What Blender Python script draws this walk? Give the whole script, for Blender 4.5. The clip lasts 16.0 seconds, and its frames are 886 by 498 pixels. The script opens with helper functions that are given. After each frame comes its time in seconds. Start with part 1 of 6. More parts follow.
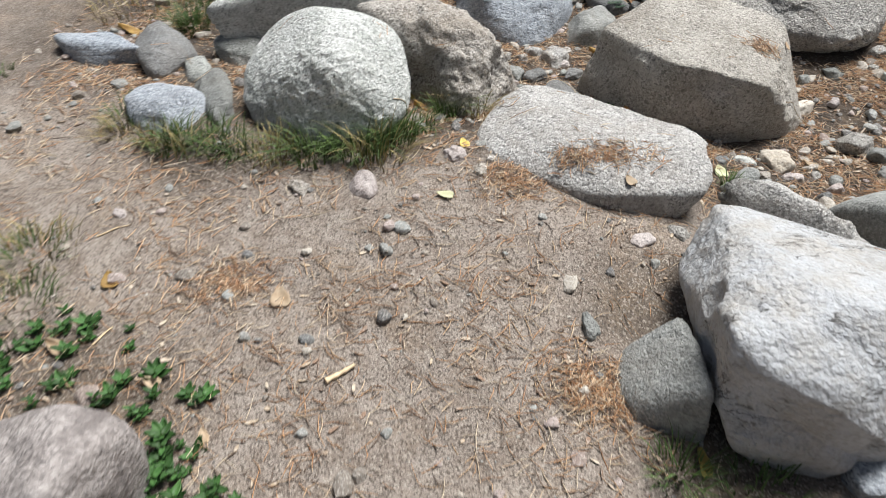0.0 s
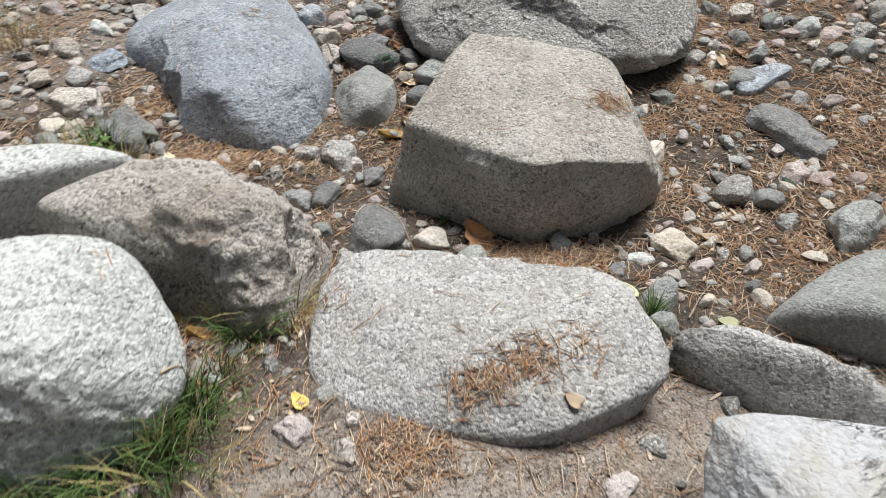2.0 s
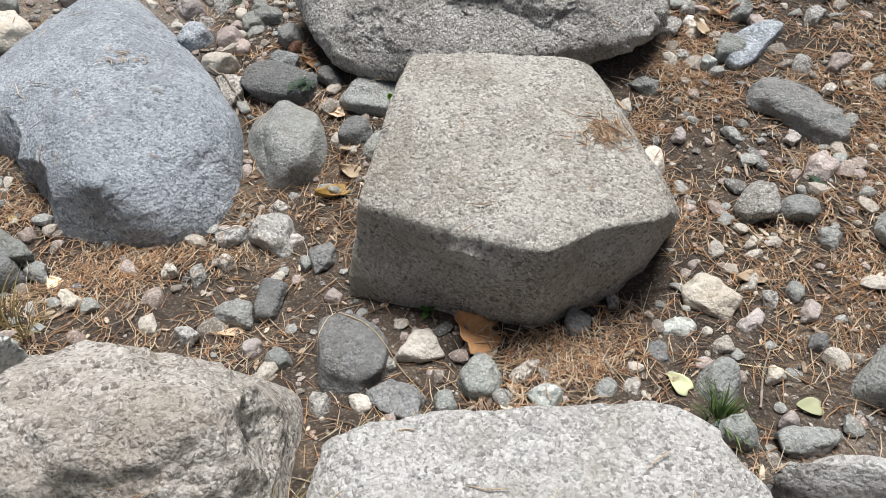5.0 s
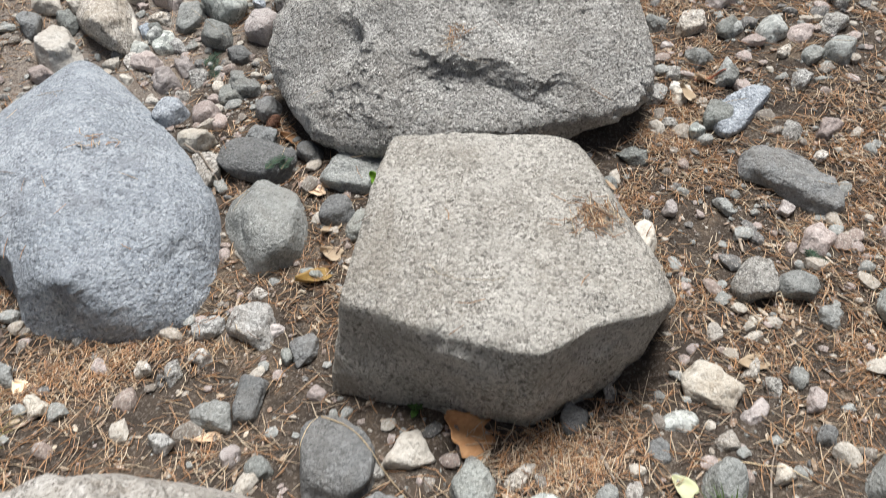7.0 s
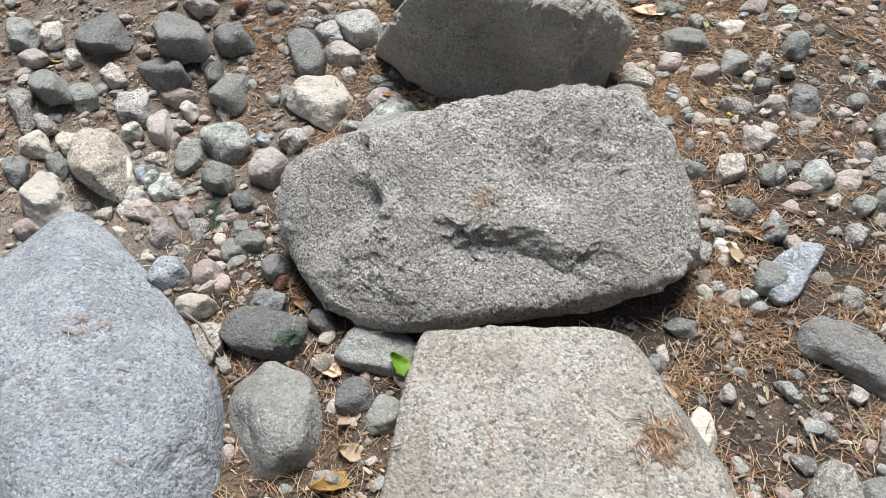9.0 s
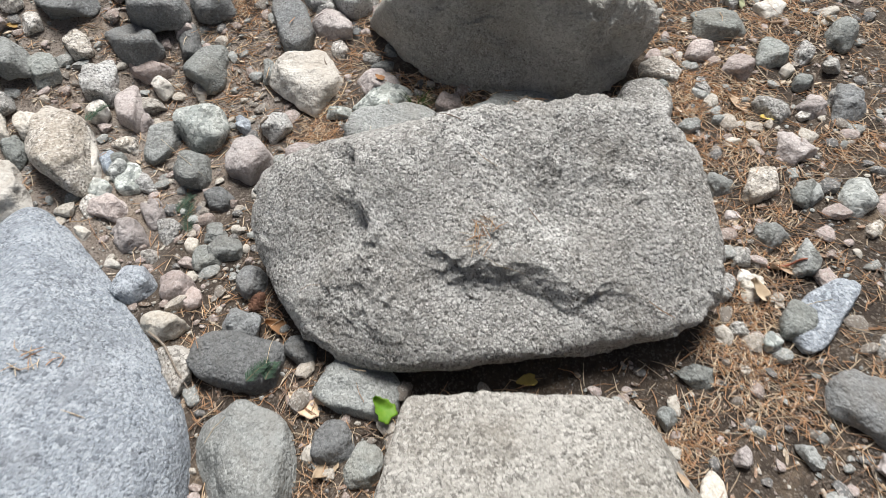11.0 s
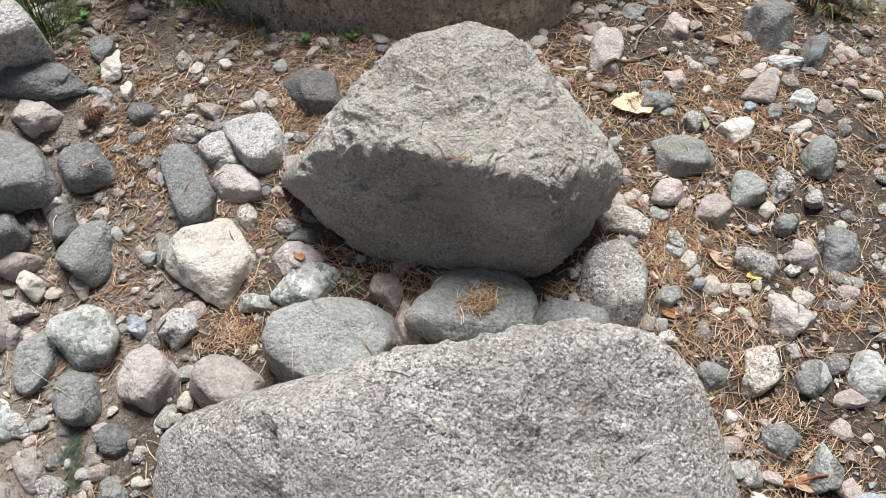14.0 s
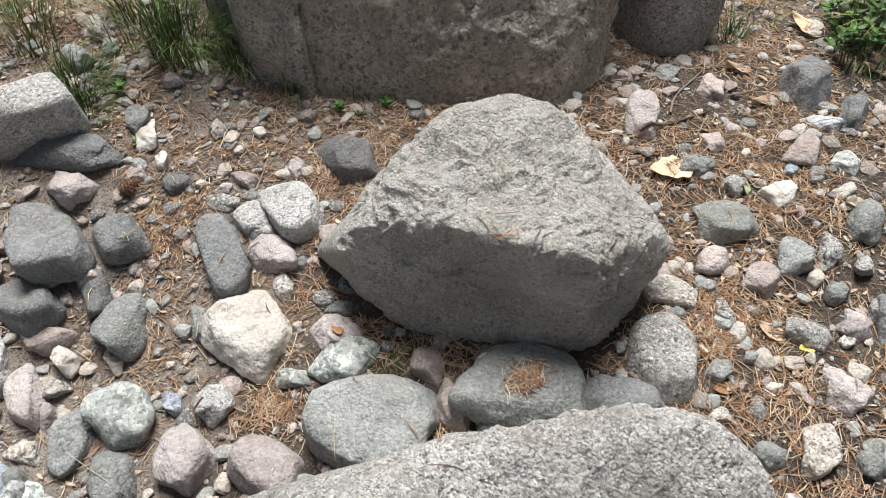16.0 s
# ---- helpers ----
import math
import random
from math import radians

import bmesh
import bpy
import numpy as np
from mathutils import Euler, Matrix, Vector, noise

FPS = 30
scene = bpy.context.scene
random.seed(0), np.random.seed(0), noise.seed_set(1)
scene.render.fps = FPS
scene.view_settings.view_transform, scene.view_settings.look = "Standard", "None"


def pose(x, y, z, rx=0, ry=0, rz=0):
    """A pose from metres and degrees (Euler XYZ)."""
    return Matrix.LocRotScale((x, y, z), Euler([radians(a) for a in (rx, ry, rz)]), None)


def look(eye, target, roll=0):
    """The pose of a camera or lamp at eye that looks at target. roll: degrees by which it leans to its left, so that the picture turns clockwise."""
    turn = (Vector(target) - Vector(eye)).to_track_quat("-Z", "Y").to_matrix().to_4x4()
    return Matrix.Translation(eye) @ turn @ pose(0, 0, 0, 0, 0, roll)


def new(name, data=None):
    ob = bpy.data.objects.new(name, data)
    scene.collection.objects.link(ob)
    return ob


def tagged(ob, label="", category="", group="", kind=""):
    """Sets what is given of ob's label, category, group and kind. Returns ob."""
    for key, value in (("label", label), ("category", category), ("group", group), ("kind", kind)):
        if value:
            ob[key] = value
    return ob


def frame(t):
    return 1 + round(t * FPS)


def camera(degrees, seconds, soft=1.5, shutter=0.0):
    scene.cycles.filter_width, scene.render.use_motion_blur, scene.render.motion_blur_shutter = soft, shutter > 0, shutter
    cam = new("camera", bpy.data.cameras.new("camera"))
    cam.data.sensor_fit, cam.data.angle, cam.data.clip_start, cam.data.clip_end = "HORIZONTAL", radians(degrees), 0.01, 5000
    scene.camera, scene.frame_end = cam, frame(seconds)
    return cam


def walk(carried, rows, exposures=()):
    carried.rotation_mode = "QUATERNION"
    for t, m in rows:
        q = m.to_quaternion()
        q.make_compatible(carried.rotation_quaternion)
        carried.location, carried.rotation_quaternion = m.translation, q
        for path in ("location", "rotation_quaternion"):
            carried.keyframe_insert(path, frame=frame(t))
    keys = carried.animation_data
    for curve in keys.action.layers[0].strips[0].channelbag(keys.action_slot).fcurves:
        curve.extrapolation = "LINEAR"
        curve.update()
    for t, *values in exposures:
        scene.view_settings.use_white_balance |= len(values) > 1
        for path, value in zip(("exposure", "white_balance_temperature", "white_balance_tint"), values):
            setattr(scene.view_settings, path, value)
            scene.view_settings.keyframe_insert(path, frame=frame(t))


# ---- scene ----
cam = camera(61.9, 16.0, soft=0.7, shutter=0.4)
PATH = [
    (0, (0.111, 0.024, 1.401), (0.077, 1.508, 0.06), 0.7),
    (0.5, (0.031, 0.278, 1.358), (0.16, 1.76, 0.021), 1.6),
    (1, (0.033, 0.536, 1.32), (0.307, 1.985, -0.032), 1.2),
    (1.5, (0.063, 0.815, 1.333), (0.501, 2.21, -0.031), 0.7),
    (2, (0.053, 1.064, 1.319), (0.631, 2.381, -0.071), 0.2),
    (2.5, (0.091, 1.239, 1.312), (0.746, 2.497, -0.098), -0.9),
    (3, (0.181, 1.41, 1.33), (0.877, 2.636, -0.088), -2.0),
    (3.5, (0.205, 1.554, 1.336), (0.914, 2.742, -0.109), -2.6),
    (4, (0.18, 1.651, 1.336), (0.877, 2.8, -0.146), -3.2),
    (4.2, (0.194, 1.659, 1.33), (0.879, 2.793, -0.168), -3.6),
    (6.3, (0.238, 1.68, 1.282), (0.906, 2.705, -0.301), -4.4),
    (6.5, (0.248, 1.701, 1.297), (0.94, 2.754, -0.256), -4.4),
    (7, (0.313, 1.783, 1.33), (1.049, 2.889, -0.165), -4.3),
    (7.5, (0.39, 1.846, 1.371), (1.163, 2.993, -0.073), -4.3),
    (8, (0.426, 1.903, 1.372), (1.224, 3.069, -0.042), -4.1),
    (8.5, (0.458, 2.037, 1.38), (1.276, 3.203, -0.024), -4.0),
    (8.7, (0.461, 2.083, 1.394), (1.285, 3.252, -0.003), -4.0),
    (10.8, (0.651, 2.332, 1.452), (1.376, 3.408, -0.07), -3.4),
    (11, (0.689, 2.38, 1.44), (1.401, 3.433, -0.104), -3.1),
    (11.5, (0.828, 2.672, 1.427), (1.499, 3.669, -0.171), -3.2),
    (12, (0.937, 2.816, 1.446), (1.579, 3.731, -0.213), -3.3),
    (12.5, (0.978, 2.822, 1.438), (1.621, 3.702, -0.239), -3.8),
    (13, (1.003, 2.829, 1.468), (1.695, 3.718, -0.185), -3.9),
    (13.5, (1.067, 2.874, 1.506), (1.851, 3.788, -0.091), -2.8),
    (14, (1.072, 2.881, 1.51), (1.905, 3.806, -0.056), -2.3),
    (14.5, (1.078, 2.879, 1.509), (1.931, 3.823, -0.034), -2.3),
    (15, (1.089, 2.874, 1.518), (1.94, 3.844, -0.009), -2.8),
    (15.5, (1.089, 2.916, 1.539), (1.94, 3.919, 0.032), -3.6),
    (16, (1.083, 2.994, 1.54), (1.948, 3.995, 0.039), -3.7),
]
walk(cam, [(t, look(eye, target, roll)) for t, eye, target, roll in PATH], exposures=[(0, 0.76), (2.5, 0.66), (4, 0.66), (8, 0.76), (11, 0.76), (16, 0.9)])


# ---- light ----
SUN_EL, SUN_AZ = 66.0, 46.0          # degrees; azimuth from +y towards +x
world = bpy.data.worlds.new("overcast_sky")
scene.world = world
world.use_nodes = True
wn = world.node_tree
sky = wn.nodes.new("ShaderNodeTexSky")
sky.sky_type, sky.sun_disc = "NISHITA", False
sky.sun_elevation, sky.sun_rotation = radians(SUN_EL), radians(SUN_AZ)
sky.dust_density, sky.air_density = 4.0, 1.0
pale = wn.nodes.new("ShaderNodeHueSaturation")
pale.inputs["Saturation"].default_value = 0.7
wn.links.new(sky.outputs[0], pale.inputs["Color"])
wn.links.new(pale.outputs[0], wn.nodes["Background"].inputs[0])
wn.nodes["Background"].inputs[1].default_value = 0.031
sun = new("sun", bpy.data.lights.new("sun", "SUN"))
sun.data.energy, sun.data.angle, sun.data.color = 3.8, radians(28), (1.0, 0.985, 0.965)
d = Vector((math.sin(radians(SUN_AZ)) * math.cos(radians(SUN_EL)), math.cos(radians(SUN_AZ)) * math.cos(radians(SUN_EL)), math.sin(radians(SUN_EL))))
sun.matrix_world = look(d * 20, (0, 0, 0))


# ---- node helpers ----
def mat(name):
    m = bpy.data.materials.new(name)
    m.use_nodes = True
    return m, m.node_tree, m.node_tree.nodes["Principled BSDF"]


def put(nt, socket, value):
    if isinstance(value, bpy.types.NodeSocket):
        nt.links.new(value, socket)
    else:
        socket.default_value = value


def noise_tex(nt, co, scale, detail=4.0, rough=0.6, dist=0.0):
    n = nt.nodes.new("ShaderNodeTexNoise")
    put(nt, n.inputs["Vector"], co)
    n.inputs["Scale"].default_value, n.inputs["Detail"].default_value = scale, detail
    n.inputs["Roughness"].default_value, n.inputs["Distortion"].default_value = rough, dist
    return n.outputs["Fac"]


def cells(nt, co, scale, out="Color", feature="F1"):
    n = nt.nodes.new("ShaderNodeTexVoronoi")
    n.feature = feature
    put(nt, n.inputs["Vector"], co)
    n.inputs["Scale"].default_value = scale
    return n.outputs[out]


def step(nt, fac, lo, hi, a=0.0, b=1.0):
    n = nt.nodes.new("ShaderNodeMapRange")
    n.interpolation_type = "SMOOTHSTEP"
    put(nt, n.inputs["Value"], fac)
    for k, v in (("From Min", lo), ("From Max", hi), ("To Min", a), ("To Max", b)):
        n.inputs[k].default_value = v
    return n.outputs["Result"]


def mix(nt, fac, a, b, blend="MIX"):
    n = nt.nodes.new("ShaderNodeMix")
    n.data_type, n.blend_type = "RGBA", blend
    put(nt, n.inputs["Factor"], fac)
    for s, v in ((n.inputs[6], a), (n.inputs[7], b)):
        put(nt, s, (*v, 1.0) if isinstance(v, tuple) and len(v) == 3 else v)
    return n.outputs[2]


def calc(nt, op, a, b=0.0):
    n = nt.nodes.new("ShaderNodeMath")
    n.operation = op
    put(nt, n.inputs[0], a)
    put(nt, n.inputs[1], b)
    return n.outputs[0]


def bump(nt, height, strength, distance, normal=None):
    n = nt.nodes.new("ShaderNodeBump")
    put(nt, n.inputs["Height"], height)
    n.inputs["Strength"].default_value, n.inputs["Distance"].default_value = strength, distance
    if normal is not None:
        nt.links.new(normal, n.inputs["Normal"])
    return n.outputs["Normal"]


def object_place(nt):
    """Object coordinates, shifted by a random step for each object."""
    tc, info = nt.nodes.new("ShaderNodeTexCoord"), nt.nodes.new("ShaderNodeObjectInfo")
    add = nt.nodes.new("ShaderNodeVectorMath")
    add.operation = "MULTIPLY_ADD"
    nt.links.new(info.outputs["Random"], add.inputs[0])
    add.inputs[1].default_value = (31.0, 17.0, 23.0)
    nt.links.new(tc.outputs["Object"], add.inputs[2])
    return add.outputs[0], info.outputs["Random"]


def split_red(nt, color):
    n = nt.nodes.new("ShaderNodeSeparateColor")
    put(nt, n.inputs[0], color)
    return n.outputs[0], n.outputs[1], n.outputs[2]


def rock_material(name, body, light, dark, stain, grain=260.0, flecks=0.5, relief=0.0025, stains=0.5, rough=0.88, seams=0.0, vary=0.14):
    """Crystalline rock: mineral grains, light and dark flecks, broad stains, pits and fine relief."""
    m, nt, bsdf = mat(name)
    co, rnd = object_place(nt)
    warp = nt.nodes.new("ShaderNodeTexNoise")
    nt.links.new(co, warp.inputs["Vector"])
    warp.inputs["Scale"].default_value, warp.inputs["Detail"].default_value = grain * 0.5, 3.0
    bent = nt.nodes.new("ShaderNodeVectorMath")
    bent.operation = "MULTIPLY_ADD"
    nt.links.new(warp.outputs["Color"], bent.inputs[0])
    bent.inputs[1].default_value = (2.6 / grain,) * 3
    nt.links.new(co, bent.inputs[2])
    bc = bent.outputs[0]
    r, g, b = split_red(nt, cells(nt, bc, grain))
    r2, g2, b2 = split_red(nt, cells(nt, bc, grain * 0.5))
    half = tuple(0.5 * (x + y) for x, y in zip(body, stain))
    bright = tuple(0.55 * x + 0.45 * y for x, y in zip(body, light))
    col = mix(nt, step(nt, noise_tex(nt, co, 9.0, 6, 0.7), 0.3, 0.72), body, half)
    col = mix(nt, calc(nt, "MULTIPLY", step(nt, noise_tex(nt, co, 5.5, 7, 0.68, 0.4), 0.47, 0.62), 0.75), col, bright)
    spread = step(nt, noise_tex(nt, co, 13.0, 5, 0.7), 0.3, 0.7, 0.45, 1.25)
    some = calc(nt, "MULTIPLY", spread, flecks)
    col = mix(nt, calc(nt, "MULTIPLY", step(nt, r, 0.5, 0.8), some), col, light)
    col = mix(nt, calc(nt, "MULTIPLY", step(nt, g, 0.66, 0.88), some), col, dark)
    col = mix(nt, calc(nt, "MULTIPLY", step(nt, b2, 0.9, 0.93), 0.8 * flecks), col, light)
    col = mix(nt, calc(nt, "MULTIPLY", step(nt, g2, 0.93, 0.96), 0.9 * flecks), col, dark)
    patch = step(nt, noise_tex(nt, co, 4.3, 7, 0.72, 0.6), 0.48, 0.7)
    col = mix(nt, calc(nt, "MULTIPLY", patch, stains), col, stain)
    col = mix(nt, calc(nt, "MULTIPLY", step(nt, noise_tex(nt, co, 34.0, 7, 0.78), 0.54, 0.7), 0.5), col, dark)
    col = mix(nt, calc(nt, "MULTIPLY", step(nt, noise_tex(nt, co, 19.0, 7, 0.78), 0.56, 0.72), 0.4), col, light)
    pits = cells(nt, bc, grain * 0.5, "Distance")
    height = calc(nt, "ADD", calc(nt, "MULTIPLY", noise_tex(nt, co, grain * 0.2, 5, 0.7), 0.75), calc(nt, "MULTIPLY", pits, -0.3))
    if seams:
        long = nt.nodes.new("ShaderNodeMapping")
        nt.links.new(co, long.inputs["Vector"])
        long.inputs["Rotation"].default_value, long.inputs["Scale"].default_value = (0.3, 0.5, 0.6), (2.2, 7.0, 7.0)
        wave = calc(nt, "ABSOLUTE", calc(nt, "SUBTRACT", noise_tex(nt, long.outputs[0], 0.9, 7, 0.66, 0.6), 0.5))
        crack = calc(nt, "MULTIPLY", step(nt, wave, 0.0, 0.009, 1.0, 0.0), step(nt, noise_tex(nt, co, 5.0, 4), 0.5, 0.62))
        col = mix(nt, calc(nt, "MULTIPLY", crack, seams), col, dark)
        height = calc(nt, "SUBTRACT", height, calc(nt, "MULTIPLY", crack, 0.8))
    val = nt.nodes.new("ShaderNodeHueSaturation")
    put(nt, val.inputs["Value"], step(nt, rnd, 0.0, 1.0, 1.0 - vary, 1.0 + vary))
    put(nt, val.inputs["Saturation"], step(nt, calc(nt, "FRACT", calc(nt, "MULTIPLY", rnd, 7.3)), 0.0, 1.0, 0.75, 1.2))
    put(nt, val.inputs["Color"], col)
    put(nt, bsdf.inputs["Base Color"], val.outputs[0])
    put(nt, bsdf.inputs["Roughness"], step(nt, r, 0.0, 1.0, rough - 0.16, rough + 0.1))
    bsdf.inputs["Specular IOR Level"].default_value = 0.3
    fine = bump(nt, noise_tex(nt, co, grain * 0.75, 4, 0.75), 0.9, relief)
    put(nt, bsdf.inputs["Normal"], bump(nt, height, 1.0, relief * 2.8, fine))
    return m


def plain_material(name, a, b, scale=40.0, rough=0.8, per_island=False, clear=0.0):
    m, nt, bsdf = mat(name)
    co, rnd = object_place(nt)
    if per_island:
        geo = nt.nodes.new("ShaderNodeNewGeometry")
        rnd = geo.outputs["Random Per Island"]
    col = mix(nt, step(nt, noise_tex(nt, co, scale, 5, 0.65), 0.3, 0.7), a, b)
    val = nt.nodes.new("ShaderNodeHueSaturation")
    put(nt, val.inputs["Value"], step(nt, rnd, 0.0, 1.0, 0.6, 1.4))
    put(nt, val.inputs["Color"], col)
    put(nt, bsdf.inputs["Base Color"], val.outputs[0])
    bsdf.inputs["Roughness"].default_value = rough
    bsdf.inputs["Specular IOR Level"].default_value = 0.25
    if clear:
        bsdf.inputs["Transmission Weight"].default_value = 0.0
        bsdf.inputs["Subsurface Weight"].default_value = clear
        bsdf.inputs["Subsurface Radius"].default_value = (0.004, 0.004, 0.002)
    put(nt, bsdf.inputs["Normal"], bump(nt, noise_tex(nt, co, scale * 4, 4, 0.7), 0.5, 0.001))
    return m


# ---- materials ----
ROCK = {
    "granite": rock_material("grey_granite", (0.405, 0.395, 0.373), (0.76, 0.75, 0.72), (0.06, 0.058, 0.053), (0.27, 0.25, 0.22), 250, 0.64, 0.0062, 0.45, vary=0.06),
    "smooth": rock_material("fine_grey_granite", (0.40, 0.392, 0.365), (0.69, 0.68, 0.645), (0.12, 0.115, 0.10), (0.315, 0.29, 0.25), 250, 0.4, 0.006, 0.45, vary=0.04),
    "buff": rock_material("buff_granite", (0.415, 0.397, 0.36), (0.70, 0.675, 0.625), (0.085, 0.078, 0.066), (0.31, 0.28, 0.235), 230, 0.58, 0.0058, 0.5, vary=0.04),
    "pale": rock_material("pale_granite", (0.385, 0.385, 0.372), (0.67, 0.668, 0.65), (0.09, 0.088, 0.083), (0.33, 0.285, 0.235), 215, 0.58, 0.0045, 0.4),
    "lichened": rock_material("whitish_lichened_granite", (0.57, 0.59, 0.58), (0.82, 0.83, 0.81), (0.12, 0.135, 0.12), (0.37, 0.395, 0.36), 190, 0.55, 0.005, 0.55, vary=0.06),
    "white": rock_material("white_quartzite", (0.42, 0.44, 0.462), (0.58, 0.60, 0.622), (0.16, 0.14, 0.115), (0.40, 0.36, 0.30), 130, 0.22, 0.0055, 0.3, 0.8, 0.9, vary=0.03),
    "tan": rock_material("tan_granite", (0.48, 0.45, 0.405), (0.76, 0.73, 0.685), (0.11, 0.095, 0.08), (0.38, 0.325, 0.26), 200, 0.72, 0.0055, 0.55),
    "mottled": rock_material("mottled_brown_granite", (0.27, 0.24, 0.225), (0.48, 0.44, 0.42), (0.08, 0.07, 0.07), (0.13, 0.11, 0.105), 150, 0.4, 0.004, 0.8),
    "blue": rock_material("blue_grey_stone", (0.29, 0.338, 0.39), (0.54, 0.585, 0.635), (0.07, 0.083, 0.105), (0.225, 0.245, 0.275), 210, 0.55, 0.0042, 0.55, vary=0.08),
    "grey": rock_material("grey_green_stone", (0.255, 0.272, 0.262), (0.45, 0.465, 0.445), (0.10, 0.105, 0.103), (0.22, 0.21, 0.185), 230, 0.45, 0.004, 0.55, vary=0.2),
    "dark": rock_material("dark_grey_stone", (0.175, 0.184, 0.187), (0.35, 0.36, 0.36), (0.07, 0.071, 0.071), (0.19, 0.175, 0.155), 230, 0.42, 0.004, 0.5, vary=0.22),
    "brown": rock_material("lichened_brown_rock", (0.45, 0.41, 0.36), (0.66, 0.62, 0.56), (0.085, 0.075, 0.064), (0.27, 0.235, 0.195), 150, 0.55, 0.009, 0.5, vary=0.05),
    "pink": rock_material("pinkish_stone", (0.40, 0.35, 0.332), (0.60, 0.55, 0.53), (0.17, 0.14, 0.13), (0.30, 0.245, 0.22), 200, 0.36, 0.0036, 0.6, vary=0.2),
    "cream": rock_material("cream_stone", (0.54, 0.51, 0.455), (0.70, 0.68, 0.63), (0.25, 0.215, 0.175), (0.42, 0.355, 0.28), 180, 0.34, 0.0036, 0.5, vary=0.12),
    "flecked": rock_material("flecked_green_stone", (0.32, 0.35, 0.335), (0.64, 0.66, 0.63), (0.07, 0.08, 0.08), (0.28, 0.265, 0.225), 130, 0.6, 0.003, 0.35),
}


# ---- ground shape ----
GROUND_HILLS = ((0.3, 1.75, 0.4, 0.105), (-0.5, 2.1, 0.6, 0.048), (0.7, 2.7, 0.5, -0.087), (1.5, 2.3, 0.5, -0.099), (0.6, 3.8, 0.6, -0.083), (2.2, 4.6, 0.9, 0.061), (1.3, 5.6, 0.9, 0.312), (2.9, 3.5, 0.7, 0.045), (1.2, 4.4, 0.5, -0.159), (0.3, 0.5, 0.7, -0.033), (2.4, 2.9, 0.5, -0.023), (0.2, 3.1, 0.5, -0.068))


def ground_height(x, y):
    """The lie of the land: a dirt path, a dip where the dry wash runs, a bank beyond."""
    x, y = np.asarray(x, float), np.asarray(y, float)
    z = 0.027 + 0.0 * x
    for cx, cy, r, h in GROUND_HILLS:
        z = z + h * np.exp(-((x - cx) ** 2 + (y - cy) ** 2) / (2 * r * r))
    return z


# ---- noise on arrays ----
def hash3(i, j, k, seed):
    h = (i * 374761393 + j * 668265263 + k * 2147483647 + seed * 1274126177) & 0xFFFFFFFF
    h = ((h ^ (h >> 13)) * 1274126177) & 0xFFFFFFFF
    return ((h ^ (h >> 16)) & 0xFFFF) / 32767.5 - 1.0


def lumps(p, size, seed=0):
    """Smooth value noise from -1 to 1 over points p, with lumps of that size."""
    q = np.asarray(p) / size
    base = np.floor(q).astype(np.int64)
    f = q - base
    f = f * f * (3 - 2 * f)
    out = 0
    for a in (0, 1):
        for b in (0, 1):
            for c in (0, 1):
                w = (f[:, 0] if a else 1 - f[:, 0]) * (f[:, 1] if b else 1 - f[:, 1]) * (f[:, 2] if c else 1 - f[:, 2])
                out = out + w * hash3(base[:, 0] + a, base[:, 1] + b, base[:, 2] + c, seed)
    return out


SPHERES = {}


def sphere(level):
    if level not in SPHERES:
        bm = bmesh.new()
        bmesh.ops.create_icosphere(bm, subdivisions=level, radius=1.0)
        SPHERES[level] = (np.array([v.co[:] for v in bm.verts]), np.array([[v.index for v in f.verts] for f in bm.faces]))
        bm.free()
    return SPHERES[level]


def mesh_of(name, verts, faces, material, smooth=True):
    me = bpy.data.meshes.new(name)
    verts, faces = np.asarray(verts, np.float32), np.asarray(faces, np.int32)
    n = faces.shape[1]
    me.vertices.add(len(verts))
    me.vertices.foreach_set("co", verts.ravel())
    me.loops.add(faces.size)
    me.loops.foreach_set("vertex_index", faces.ravel())
    me.polygons.add(len(faces))
    me.polygons.foreach_set("loop_start", np.arange(0, faces.size, n, dtype=np.int32))
    me.polygons.foreach_set("use_smooth", np.full(len(faces), smooth))
    me.update(calc_edges=True)
    me.materials.append(material)
    return me


def part(name, verts, faces, material, parent, label="", smooth=True):
    ob = new(name, mesh_of(name, verts, faces, material, smooth))
    ob.parent = parent
    if label:
        tagged(ob, label)
    return ob


def facet_radius(dirs, planes, sharp):
    """How far a body cut by planes (azimuth, elevation, distance) reaches in each direction, with edges worn round."""
    total = 0
    for az, el, dist in planes:
        n = np.array([math.cos(radians(el)) * math.cos(radians(az)), math.cos(radians(el)) * math.sin(radians(az)), math.sin(radians(el))])
        total = total + (np.maximum(dirs @ n, 0) / dist) ** sharp
    return np.maximum(total, 1e-9) ** (-1.0 / sharp)


